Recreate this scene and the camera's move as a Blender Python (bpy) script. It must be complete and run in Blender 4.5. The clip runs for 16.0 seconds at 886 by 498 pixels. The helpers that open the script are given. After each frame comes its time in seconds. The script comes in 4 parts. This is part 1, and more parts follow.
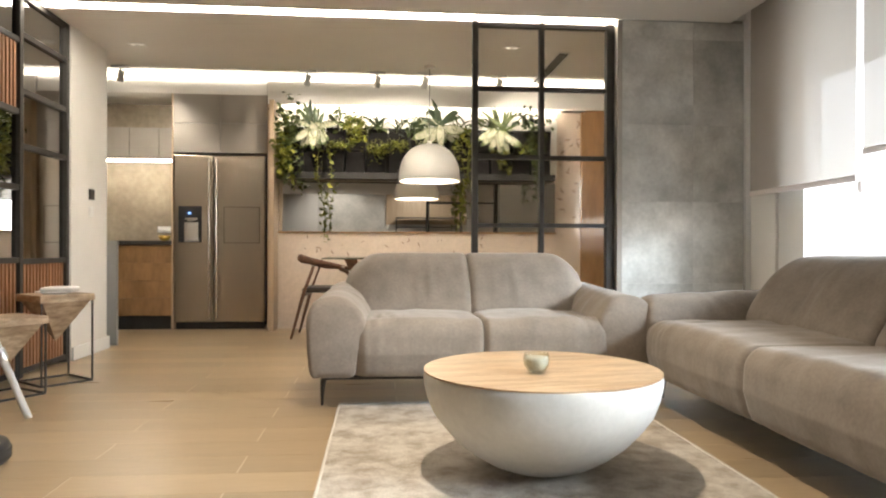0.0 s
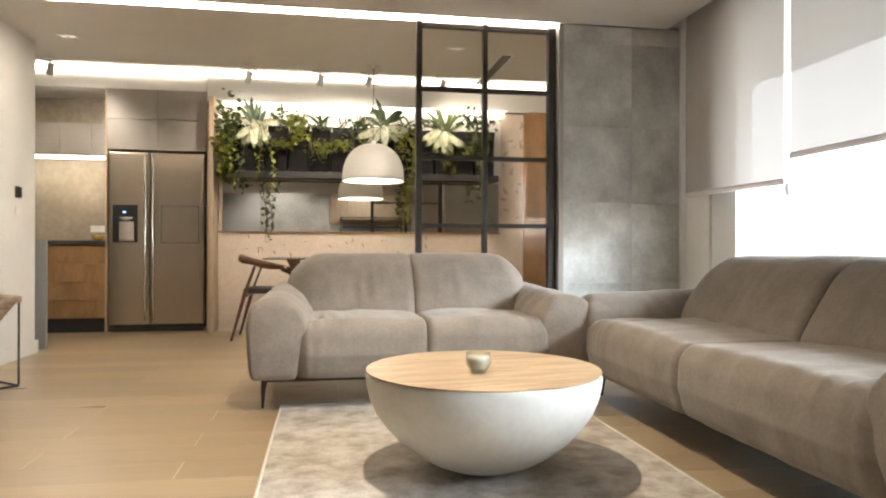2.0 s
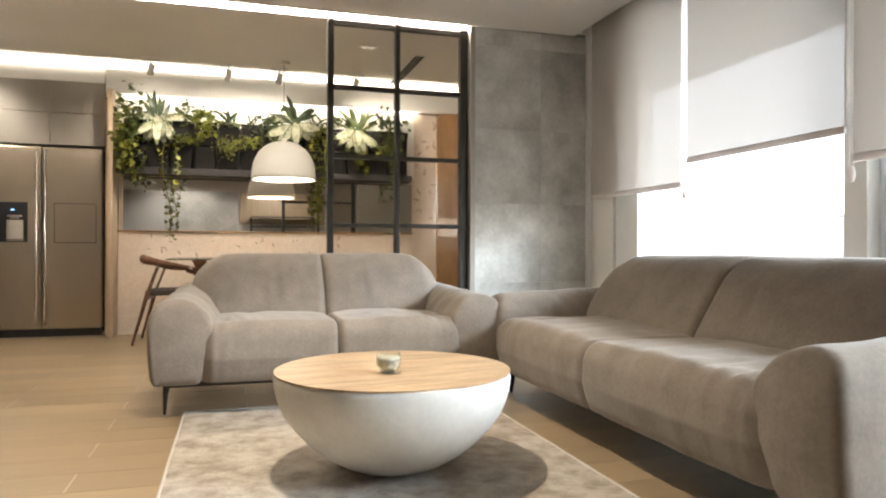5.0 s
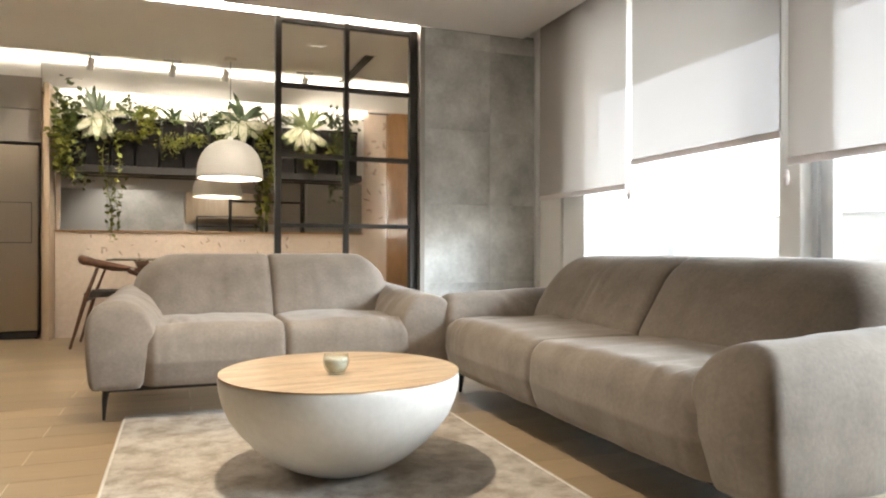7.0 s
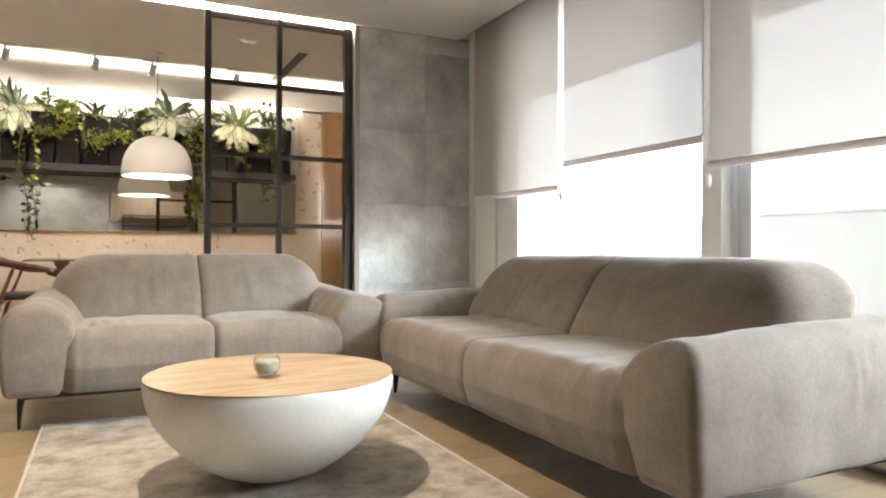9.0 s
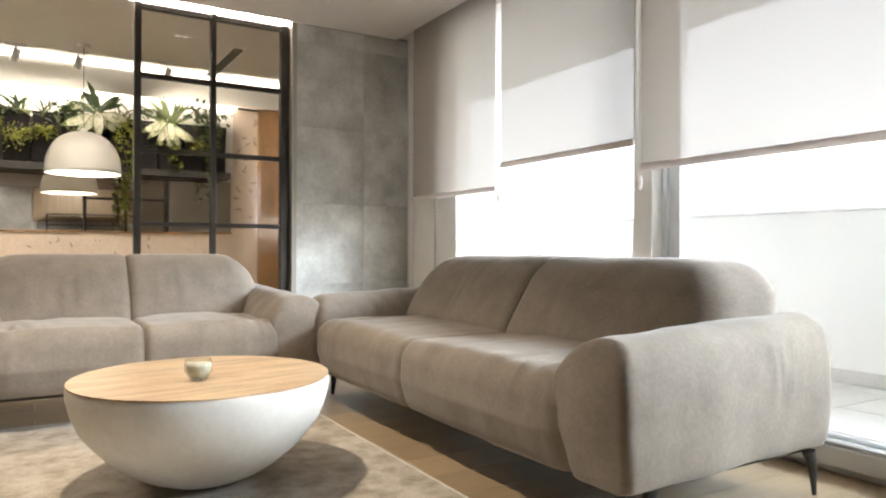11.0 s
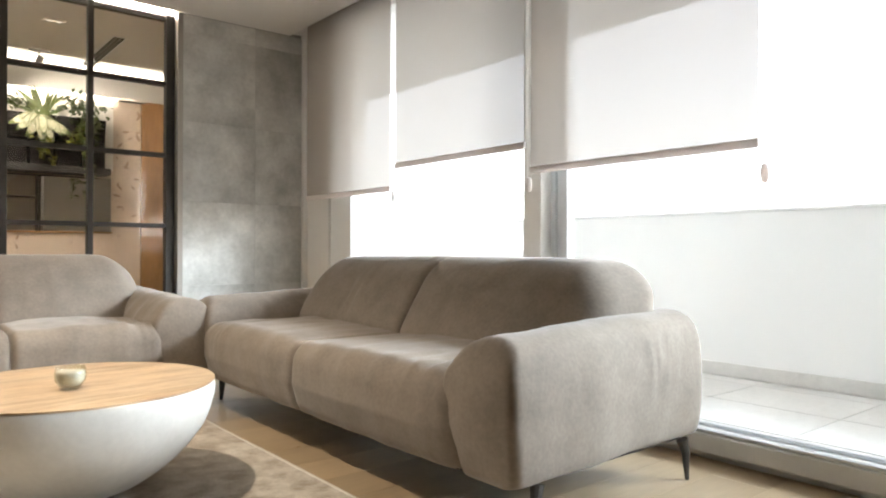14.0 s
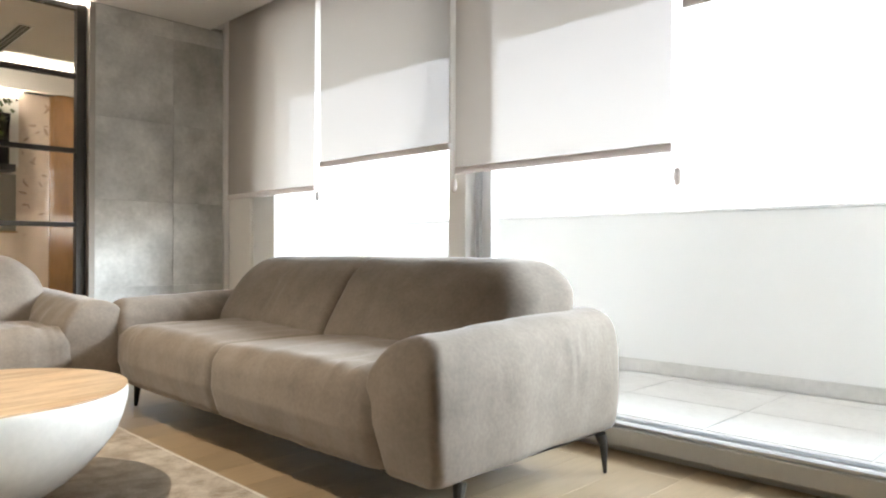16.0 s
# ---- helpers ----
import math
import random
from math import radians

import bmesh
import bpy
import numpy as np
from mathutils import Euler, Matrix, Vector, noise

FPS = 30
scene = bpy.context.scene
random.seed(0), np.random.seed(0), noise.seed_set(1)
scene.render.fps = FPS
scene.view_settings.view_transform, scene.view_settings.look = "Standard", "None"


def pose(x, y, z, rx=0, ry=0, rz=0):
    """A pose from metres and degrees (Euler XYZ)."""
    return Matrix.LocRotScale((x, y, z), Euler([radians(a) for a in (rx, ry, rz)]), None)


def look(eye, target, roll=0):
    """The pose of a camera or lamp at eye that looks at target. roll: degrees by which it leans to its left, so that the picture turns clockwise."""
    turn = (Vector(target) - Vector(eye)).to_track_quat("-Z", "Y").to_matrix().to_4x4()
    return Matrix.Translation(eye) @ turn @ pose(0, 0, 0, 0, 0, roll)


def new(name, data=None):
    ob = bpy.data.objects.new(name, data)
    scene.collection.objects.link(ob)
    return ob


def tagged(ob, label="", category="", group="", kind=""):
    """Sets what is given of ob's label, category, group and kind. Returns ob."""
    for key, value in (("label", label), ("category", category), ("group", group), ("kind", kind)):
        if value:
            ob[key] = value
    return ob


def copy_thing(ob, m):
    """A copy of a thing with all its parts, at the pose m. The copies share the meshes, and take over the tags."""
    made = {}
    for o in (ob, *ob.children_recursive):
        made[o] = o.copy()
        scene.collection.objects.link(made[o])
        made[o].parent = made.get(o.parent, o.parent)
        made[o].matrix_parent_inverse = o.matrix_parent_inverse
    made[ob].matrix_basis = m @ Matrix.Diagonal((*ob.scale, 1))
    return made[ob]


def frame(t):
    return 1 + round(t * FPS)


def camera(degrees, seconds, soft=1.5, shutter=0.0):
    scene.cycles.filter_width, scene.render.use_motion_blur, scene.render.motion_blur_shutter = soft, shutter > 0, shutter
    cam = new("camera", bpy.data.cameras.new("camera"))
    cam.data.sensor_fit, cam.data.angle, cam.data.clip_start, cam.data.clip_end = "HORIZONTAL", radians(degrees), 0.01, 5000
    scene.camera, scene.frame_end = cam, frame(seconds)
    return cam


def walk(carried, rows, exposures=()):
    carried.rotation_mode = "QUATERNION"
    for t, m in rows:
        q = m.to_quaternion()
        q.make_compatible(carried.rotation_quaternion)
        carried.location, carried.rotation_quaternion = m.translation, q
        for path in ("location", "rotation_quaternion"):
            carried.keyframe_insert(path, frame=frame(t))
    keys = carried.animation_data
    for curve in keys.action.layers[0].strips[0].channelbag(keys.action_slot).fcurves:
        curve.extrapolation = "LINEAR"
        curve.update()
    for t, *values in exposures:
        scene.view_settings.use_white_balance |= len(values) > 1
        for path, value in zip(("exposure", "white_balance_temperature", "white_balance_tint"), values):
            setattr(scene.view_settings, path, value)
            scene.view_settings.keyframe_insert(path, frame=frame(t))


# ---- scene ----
cam = camera(65.12, 16.0, soft=2.1)
PATH = [
    (0.0, pose(0.000, 0.000, 0.831, 89.95, -0.14, -5.09)),
    (0.5, pose(0.003, 0.000, 0.831, 89.96, -0.14, -6.12)),
    (1.0, pose(0.006, 0.001, 0.831, 89.96, -0.14, -7.31)),
    (1.5, pose(0.009, 0.001, 0.831, 89.97, -0.14, -8.35)),
    (2.0, pose(0.011, 0.001, 0.831, 89.97, -0.14, -9.60)),
    (3.0, pose(0.017, 0.001, 0.831, 89.98, -0.15, -12.14)),
    (4.0, pose(0.022, 0.000, 0.831, 89.99, -0.15, -14.53)),
    (6.5, pose(0.036, -0.002, 0.831, 90.02, -0.15, -19.60)),
    (7.0, pose(0.038, -0.003, 0.831, 90.03, -0.15, -20.66)),
    (7.5, pose(0.041, -0.004, 0.831, 90.04, -0.15, -21.82)),
    (8.0, pose(0.044, -0.005, 0.831, 90.04, -0.15, -23.15)),
    (8.5, pose(0.046, -0.006, 0.831, 90.05, -0.15, -24.45)),
    (9.0, pose(0.049, -0.007, 0.831, 90.06, -0.15, -25.88)),
    (11.5, pose(0.061, -0.014, 0.831, 90.09, -0.16, -32.11)),
    (12.0, pose(0.064, -0.015, 0.831, 90.10, -0.16, -33.52)),
    (12.5, pose(0.066, -0.017, 0.831, 90.11, -0.16, -34.96)),
    (13.0, pose(0.069, -0.019, 0.831, 90.11, -0.16, -36.46)),
    (13.5, pose(0.071, -0.020, 0.831, 90.12, -0.16, -37.82)),
    (14.0, pose(0.073, -0.022, 0.831, 90.13, -0.16, -39.26)),
    (14.5, pose(0.076, -0.024, 0.831, 90.14, -0.16, -40.69)),
    (15.0, pose(0.078, -0.026, 0.831, 90.15, -0.16, -42.23)),
    (15.5, pose(0.080, -0.028, 0.831, 90.15, -0.16, -43.72)),
    (16.0, pose(0.083, -0.031, 0.831, 90.16, -0.16, -45.21)),
]
walk(cam, PATH)

# ---- world, sun, exposure ----
scene.view_settings.exposure = 3.02
world = bpy.data.worlds.new("sky")
scene.world = world
world.use_nodes = True
wn = world.node_tree.nodes
sky = wn.new("ShaderNodeTexSky")
sky.sky_type = "NISHITA"
sky.sun_disc = False
sky.sun_elevation = radians(27)
sky.sun_rotation = radians(129)
sky.dust_density = 1.0
wn["Background"].inputs["Strength"].default_value = 0.15
haze = wn.new("ShaderNodeHueSaturation")
haze.inputs["Saturation"].default_value = 0.25
world.node_tree.links.new(sky.outputs[0], haze.inputs["Color"])
world.node_tree.links.new(haze.outputs[0], wn["Background"].inputs["Color"])

sun = new("sun", bpy.data.lights.new("sun", "SUN"))
sun.data.energy = 1.9
sun.data.angle = radians(40)
sun.data.color = (0.70, 0.87, 1.0)
sun.matrix_world = look((5.0, -1.9, 3.4), (0, 2.2, 0))


def area_lamp(name, m, w, h, watts, colour):
    data = bpy.data.lights.new(name, "AREA")
    data.shape, data.size, data.size_y, data.energy, data.color = "RECTANGLE", w, h, watts, colour
    ob = new(name, data)
    ob.matrix_world = m
    return ob


WARM = (1.0, 0.80, 0.58)


def spot_lamp(name, eye, target, watts, degrees, colour=WARM, radius=0.03):
    data = bpy.data.lights.new(name, "SPOT")
    data.energy, data.spot_size, data.spot_blend, data.color, data.shadow_soft_size = watts, radians(degrees), 0.6, colour, radius
    ob = new(name, data)
    ob.matrix_world = look(eye, target)
    return ob


# ceiling spotlights along the plant wall and kitchen, and the downlight over the coffee table
SPOT_X = (-2.33, -0.676, -0.038, 0.402, 1.10)
SPOT_Y = 6.45
for sx in SPOT_X:
    spot_lamp("spot_beam", (sx - 0.02, SPOT_Y - 0.01, 2.29), (sx + (0.45 if sx > 1 else -0.05), 7.25, 1.75), 8.0 if sx > 1 else 5.5 if sx < -2 else 5.0, 95, (1.0, 0.88, 0.73))
spot_lamp("downlight_beam", (0.22, 2.52, 2.44), (0.22, 2.52, 0), 26.0, 98, (1.0, 0.87, 0.70), 0.05)
# two unseen lamps, added to brighten the rear wall reflected in the mirror
REAR_FILL_X = (-1.3, 1.1)
for sx in REAR_FILL_X:
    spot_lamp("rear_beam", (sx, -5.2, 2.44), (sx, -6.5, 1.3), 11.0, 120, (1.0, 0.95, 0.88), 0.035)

# ---- materials ----
def mat(name, base, rough=0.5, metal=0.0, vary=0.0, scale=8.0, fine=0.0, fscale=120.0, bump=0.0, stretch=(1, 1, 1),
        second=None, spec=0.5, sheen=0.0, per_object=0.0, rvary=0.0, contrast=(0.35, 0.65), folds=0.0):
    """A procedural surface: two scales of noise in the colour, a fine relief, and variation from piece to piece."""
    m = bpy.data.materials.new(name)
    m.use_nodes = True
    nt = m.node_tree
    n, l = nt.nodes, nt.links
    p = n["Principled BSDF"]
    p.inputs["Roughness"].default_value = rough
    p.inputs["Metallic"].default_value = metal
    p.inputs["Specular IOR Level"].default_value = spec
    if sheen:
        p.inputs["Sheen Weight"].default_value = sheen
        p.inputs["Sheen Roughness"].default_value = 0.4
    base4 = (*base, 1)
    if second is None:
        second = tuple(c * (1 - vary) for c in base)
    tc = n.new("ShaderNodeTexCoord")
    mp = n.new("ShaderNodeMapping")
    mp.inputs["Scale"].default_value = stretch
    l.new(tc.outputs["Object"], mp.inputs["Vector"])
    vec = mp.outputs["Vector"]
    if per_object:
        oi = n.new("ShaderNodeObjectInfo")
        add = n.new("ShaderNodeVectorMath")
        add.operation = "ADD"
        mul = n.new("ShaderNodeVectorMath")
        mul.operation = "SCALE"
        mul.inputs["Scale"].default_value = 37.0
        comb = n.new("ShaderNodeCombineXYZ")
        for k in range(3):
            l.new(oi.outputs["Random"], comb.inputs[k])
        l.new(comb.outputs[0], mul.inputs[0])
        l.new(vec, add.inputs[0])
        l.new(mul.outputs[0], add.inputs[1])
        vec = add.outputs[0]
    big = n.new("ShaderNodeTexNoise")
    big.inputs["Scale"].default_value = scale
    big.inputs["Detail"].default_value = 6
    big.inputs["Roughness"].default_value = 0.6
    l.new(vec, big.inputs["Vector"])
    ramp = n.new("ShaderNodeValToRGB")
    ramp.color_ramp.elements[0].position, ramp.color_ramp.elements[1].position = contrast
    ramp.color_ramp.elements[0].color, ramp.color_ramp.elements[1].color = (*second, 1), base4
    l.new(big.outputs["Fac"], ramp.inputs["Fac"])
    colour = ramp.outputs["Color"]
    small = n.new("ShaderNodeTexNoise")
    small.inputs["Scale"].default_value = fscale
    small.inputs["Detail"].default_value = 3
    l.new(vec, small.inputs["Vector"])
    if fine:
        hsv = n.new("ShaderNodeHueSaturation")
        mr = n.new("ShaderNodeMapRange")
        mr.inputs["From Min"].default_value, mr.inputs["From Max"].default_value = 0.3, 0.7
        mr.inputs["To Min"].default_value, mr.inputs["To Max"].default_value = 1 - fine, 1 + fine
        l.new(small.outputs["Fac"], mr.inputs["Value"])
        l.new(mr.outputs[0], hsv.inputs["Value"])
        l.new(colour, hsv.inputs["Color"])
        colour = hsv.outputs["Color"]
    if per_object:
        hsv2 = n.new("ShaderNodeHueSaturation")
        mr2 = n.new("ShaderNodeMapRange")
        mr2.inputs["To Min"].default_value, mr2.inputs["To Max"].default_value = 1 - per_object, 1 + per_object
        l.new(oi.outputs["Random"], mr2.inputs["Value"])
        l.new(mr2.outputs[0], hsv2.inputs["Value"])
        l.new(colour, hsv2.inputs["Color"])
        colour = hsv2.outputs["Color"]
    l.new(colour, p.inputs["Base Color"])
    if rvary:
        mr3 = n.new("ShaderNodeMapRange")
        mr3.inputs["To Min"].default_value, mr3.inputs["To Max"].default_value = rough - rvary, rough + rvary
        l.new(big.outputs["Fac"], mr3.inputs["Value"])
        l.new(mr3.outputs[0], p.inputs["Roughness"])
    if bump:
        b = n.new("ShaderNodeBump")
        b.inputs["Strength"].default_value = bump
        b.inputs["Distance"].default_value = 0.004
        l.new(small.outputs["Fac"], b.inputs["Height"])
        l.new(b.outputs[0], p.inputs["Normal"])
        if folds:
            fm, fn, b2 = n.new("ShaderNodeMapping"), n.new("ShaderNodeTexNoise"), n.new("ShaderNodeBump")
            fm.inputs["Scale"].default_value = (2.6, 0.9, 1.0)
            fm.inputs["Rotation"].default_value = (0.2, 0.25, 0.15)
            fn.inputs["Scale"].default_value, fn.inputs["Detail"].default_value, fn.inputs["Distortion"].default_value = 4.0, 2.0, 0.5
            l.new(vec, fm.inputs["Vector"])
            l.new(fm.outputs[0], fn.inputs["Vector"])
            b2.inputs["Strength"].default_value, b2.inputs["Distance"].default_value = folds, 0.035
            l.new(fn.outputs["Fac"], b2.inputs["Height"])
            l.new(b2.outputs[0], b.inputs["Normal"])
    return m


def glow(name, colour, strength):
    m = bpy.data.materials.new(name)
    m.use_nodes = True
    p = m.node_tree.nodes["Principled BSDF"]
    p.inputs["Base Color"].default_value = (0.9, 0.9, 0.9, 1)
    p.inputs["Emission Color"].default_value = (*colour, 1)
    p.inputs["Emission Strength"].default_value = strength
    return m


def clear_glass(name, tint=(1, 1, 1), gloss=0.08):
    """Thin pane: lets light straight through and mirrors a little, more at grazing angles."""
    m = bpy.data.materials.new(name)
    m.use_nodes = True
    n, l = m.node_tree.nodes, m.node_tree.links
    n.remove(n["Principled BSDF"])
    tr, gl, mix, fr = (n.new("ShaderNode" + k) for k in ("BsdfTransparent", "BsdfGlossy", "MixShader", "LayerWeight"))
    tr.inputs["Color"].default_value = (*tint, 1)
    gl.inputs["Roughness"].default_value = 0.02
    pw, ma = n.new("ShaderNodeMath"), n.new("ShaderNodeMath")
    pw.operation, ma.operation = "POWER", "MULTIPLY_ADD"
    pw.inputs[1].default_value = 4.0
    ma.inputs[1].default_value, ma.inputs[2].default_value = 0.6, gloss * 0.6
    l.new(fr.outputs["Facing"], pw.inputs[0])
    l.new(pw.outputs[0], ma.inputs[0])
    l.new(ma.outputs[0], mix.inputs[0])
    l.new(tr.outputs[0], mix.inputs[1])
    l.new(gl.outputs[0], mix.inputs[2])
    l.new(mix.outputs[0], n["Material Output"].inputs["Surface"])
    return m


def screen_fabric(name, weave=(0.085, 0.105), cloth=(0.62, 0.575, 0.525), shine=(0.168, 0.152, 0.138)):
    """Woven roller-blind cloth: part open weave, part cloth that light shines through."""
    m = bpy.data.materials.new(name)
    m.use_nodes = True
    n, l = m.node_tree.nodes, m.node_tree.links
    n.remove(n["Principled BSDF"])
    df, tl, tr, m1, m2 = (n.new("ShaderNode" + k) for k in ("BsdfDiffuse", "BsdfTranslucent", "BsdfTransparent", "MixShader", "MixShader"))
    tc, wv, mr = n.new("ShaderNodeTexCoord"), n.new("ShaderNodeTexNoise"), n.new("ShaderNodeMapRange")
    mp = n.new("ShaderNodeMapping")
    mp.inputs["Scale"].default_value = (1, 90, 3)
    wv.inputs["Scale"].default_value = 3.0
    l.new(tc.outputs["Object"], mp.inputs["Vector"])
    l.new(mp.outputs[0], wv.inputs["Vector"])
    mr.inputs["To Min"].default_value, mr.inputs["To Max"].default_value = weave
    l.new(wv.outputs["Fac"], mr.inputs["Value"])
    df.inputs["Color"].default_value = (*cloth, 1)
    tl.inputs["Color"].default_value = (*shine, 1)
    m1.inputs[0].default_value = 0.5
    l.new(df.outputs[0], m1.inputs[1])
    l.new(tl.outputs[0], m1.inputs[2])
    l.new(mr.outputs[0], m2.inputs[0])
    l.new(m1.outputs[0], m2.inputs[1])
    l.new(tr.outputs[0], m2.inputs[2])
    l.new(m2.outputs[0], n["Material Output"].inputs["Surface"])
    return m


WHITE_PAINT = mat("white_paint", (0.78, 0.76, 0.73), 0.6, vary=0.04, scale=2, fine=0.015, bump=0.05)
CEIL_PAINT = mat("ceiling_paint", (0.80, 0.78, 0.75), 0.7, vary=0.04, scale=1.2, fine=0.01, bump=0.04)
CONCRETE = mat("concrete_slab", (0.70, 0.695, 0.665), 0.58, scale=3.0, second=(0.35, 0.35, 0.33), fine=0.07, fscale=40, bump=0.04, per_object=0.05, rvary=0.10, contrast=(0.3, 0.7))
SPLASH = mat("beige_concrete", (0.40, 0.34, 0.25), 0.5, scale=3.0, second=(0.26, 0.22, 0.16), fine=0.10, fscale=20, bump=0.08, contrast=(0.3, 0.7))
FLOOR_WOOD = mat("floor_plank", (0.435, 0.327, 0.201), 0.29, scale=1.4, second=(0.375, 0.276, 0.167), fine=0.05, fscale=14, bump=0.012, stretch=(0.6, 5, 5), per_object=0.12, contrast=(0.3, 0.7), rvary=0.04)
GROUT = mat("grout", (0.74, 0.66, 0.53), 0.8, vary=0.1, fine=0.05)
BLACK_METAL = mat("black_metal", (0.042, 0.038, 0.034), 0.45, vary=0.2, scale=14, fine=0.1, bump=0.03, spec=0.3)
STEEL = mat("brushed_steel", (0.50, 0.43, 0.34), 0.30, metal=1.0, vary=0.05, scale=5, fine=0.015, fscale=60, stretch=(30, 30, 0.6), bump=0.02, rvary=0.05)
CHROME = mat("chrome", (0.72, 0.69, 0.65), 0.2, metal=1.0, vary=0.05)
LACQUER = mat("taupe_lacquer", (0.36, 0.33, 0.29), 0.42, vary=0.04, scale=3, fine=0.01)
OAK = mat("oak_veneer", (0.40, 0.225, 0.10), 0.45, scale=4, second=(0.25, 0.14, 0.062), fine=0.10, fscale=30, stretch=(1, 1, 0.35), bump=0.05, per_object=0.10)
PALE_OAK = mat("pale_oak", (0.52, 0.40, 0.28), 0.5, scale=3, second=(0.42, 0.31, 0.20), fine=0.06, fscale=30, stretch=(6, 6, 0.5), bump=0.04)
WALNUT = mat("walnut", (0.17, 0.075, 0.04), 0.38, scale=6, second=(0.10, 0.042, 0.022), fine=0.12, fscale=40, stretch=(1, 1, 4), bump=0.03)
SLAT_WOOD = mat("slat_wood", (0.36, 0.18, 0.09), 0.45, scale=5, second=(0.24, 0.11, 0.055), fine=0.1, fscale=40, stretch=(4, 4, 0.5), per_object=0.12)
DARK_TOP = mat("dark_worktop", (0.06, 0.055, 0.05), 0.35, vary=0.2, fine=0.1)
GREY_PANEL = mat("grey_laminate", (0.30, 0.30, 0.29), 0.5, vary=0.05, fine=0.02)
PINK = mat("pink_plaster", (0.68, 0.58, 0.49), 0.6, scale=1.8, second=(0.60, 0.495, 0.405), fine=0.05, fscale=30, bump=0.06)
PINK_LEAF = mat("pressed_leaf", (0.47, 0.35, 0.27), 0.7, vary=0.3, scale=12)
SUEDE = mat("sofa_suede", (0.284, 0.240, 0.201), 0.85, scale=7, second=(0.205, 0.172, 0.143), fine=0.07, fscale=70, bump=0.2, folds=0.10, sheen=0.22, spec=0.2, contrast=(0.25, 0.75))
PLASTER = mat("white_plaster", (0.76, 0.74, 0.70), 0.62, scale=6, second=(0.68, 0.66, 0.62), fine=0.03, fscale=50, bump=0.12)
TOP_WOOD = mat("acacia_top", (0.54, 0.395, 0.245), 0.38, scale=3.2, second=(0.31, 0.19, 0.10), fine=0.16, fscale=36, stretch=(1, 7, 1), bump=0.03, per_object=0.12, contrast=(0.28, 0.62))
RAW_WOOD = mat("raw_wood", (0.60, 0.46, 0.31), 0.6, scale=7, second=(0.26, 0.17, 0.10), fine=0.12, fscale=40, stretch=(1, 1, 3), bump=0.1)
RUG = mat("rug_pile", (0.58, 0.535, 0.465), 0.95, scale=9, second=(0.34, 0.28, 0.215), fine=0.14, fscale=150, bump=0.5, sheen=0.3, spec=0.1, contrast=(0.36, 0.60))
RUG_EDGE = mat("rug_edge", (0.68, 0.64, 0.57), 0.9, vary=0.1, fine=0.1)
LAMP_WHITE = mat("lamp_enamel", (0.80, 0.77, 0.72), 0.4, vary=0.02, fine=0.01)
POT_BLACK = mat("pot_black", (0.014, 0.0125, 0.012), 0.6, spec=0.12, vary=0.3, scale=9, fine=0.1)
SHELF_GREY = mat("shelf_grey", (0.045, 0.043, 0.041), 0.5, spec=0.25, vary=0.15, fine=0.05)
FRAME_WHITE = mat("window_frame_white", (0.80, 0.80, 0.79), 0.4, vary=0.03, fine=0.01)
SASH_GREY = mat("sash_grey", (0.72, 0.75, 0.78), 0.4, vary=0.05)
ALU = mat("aluminium", (0.55, 0.56, 0.57), 0.35, metal=0.9, vary=0.06)
DARK_PLASTIC = mat("dark_plastic", (0.02, 0.02, 0.022), 0.35, vary=0.2)
TERRACE = mat("terrace_tile", (0.68, 0.665, 0.64), 0.45, scale=2, second=(0.61, 0.595, 0.57), fine=0.05, fscale=30, per_object=0.04)
PARAPET = mat("parapet_render", (0.88, 0.88, 0.87), 0.7, vary=0.05, scale=1.5, fine=0.02, bump=0.1)
LEATHER = mat("dark_leather", (0.05, 0.035, 0.028), 0.5, vary=0.2, fine=0.1)
CANDLE = mat("candle_wax", (0.60, 0.56, 0.47), 0.55, vary=0.25, scale=30)
NAPKIN = mat("white_cloth", (0.75, 0.73, 0.70), 0.8, vary=0.05, fine=0.05)
GOLD = mat("gold_dish", (0.62, 0.40, 0.10), 0.3, metal=1.0, vary=0.2, scale=20)
LEAF_MID = mat("leaf_mid", (0.085, 0.105, 0.020), 0.5, second=(0.035, 0.055, 0.012), scale=14, fine=0.15, per_object=0.25)
LEAF_DARK = mat("leaf_dark", (0.045, 0.062, 0.018), 0.4, second=(0.018, 0.04, 0.012), scale=12, fine=0.15, per_object=0.25)
LEAF_LIME = mat("leaf_lime", (0.20, 0.20, 0.022), 0.5, second=(0.10, 0.115, 0.018), scale=16, fine=0.15, per_object=0.2)
PALE_CONCRETE = mat("pale_concrete", (0.62, 0.60, 0.56), 0.6, scale=2.5, second=(0.46, 0.445, 0.41), fine=0.08, fscale=20)
LEAF_PALE = mat("leaf_variegated", (0.36, 0.345, 0.25), 0.5, second=(0.10, 0.13, 0.04), scale=26, fine=0.12, per_object=0.2, contrast=(0.30, 0.52))
LED = glow("led_white", (1.0, 0.90, 0.75), 5.2)
LED_BACK = glow("led_back", (1.0, 0.89, 0.73), 0.9)
LED_PLANT = glow("led_plant", (1.0, 0.90, 0.74), 3.2)
LED_SOFT = glow("led_soft", (1.0, 0.90, 0.75), 6.0)
BULB = glow("bulb_glow", (1.0, 0.86, 0.66), 2.0)
LENS_DIM = glow("frosted_lens", (1.0, 0.88, 0.70), 0.16)
PANE = clear_glass("window_glass", (1, 1, 1), 0.015)
GRID_GLASS = clear_glass("partition_glass", (0.985, 0.98, 0.97), 0.035)
DARK_GLASS = clear_glass("smoked_glass", (0.30, 0.27, 0.24), 0.95)
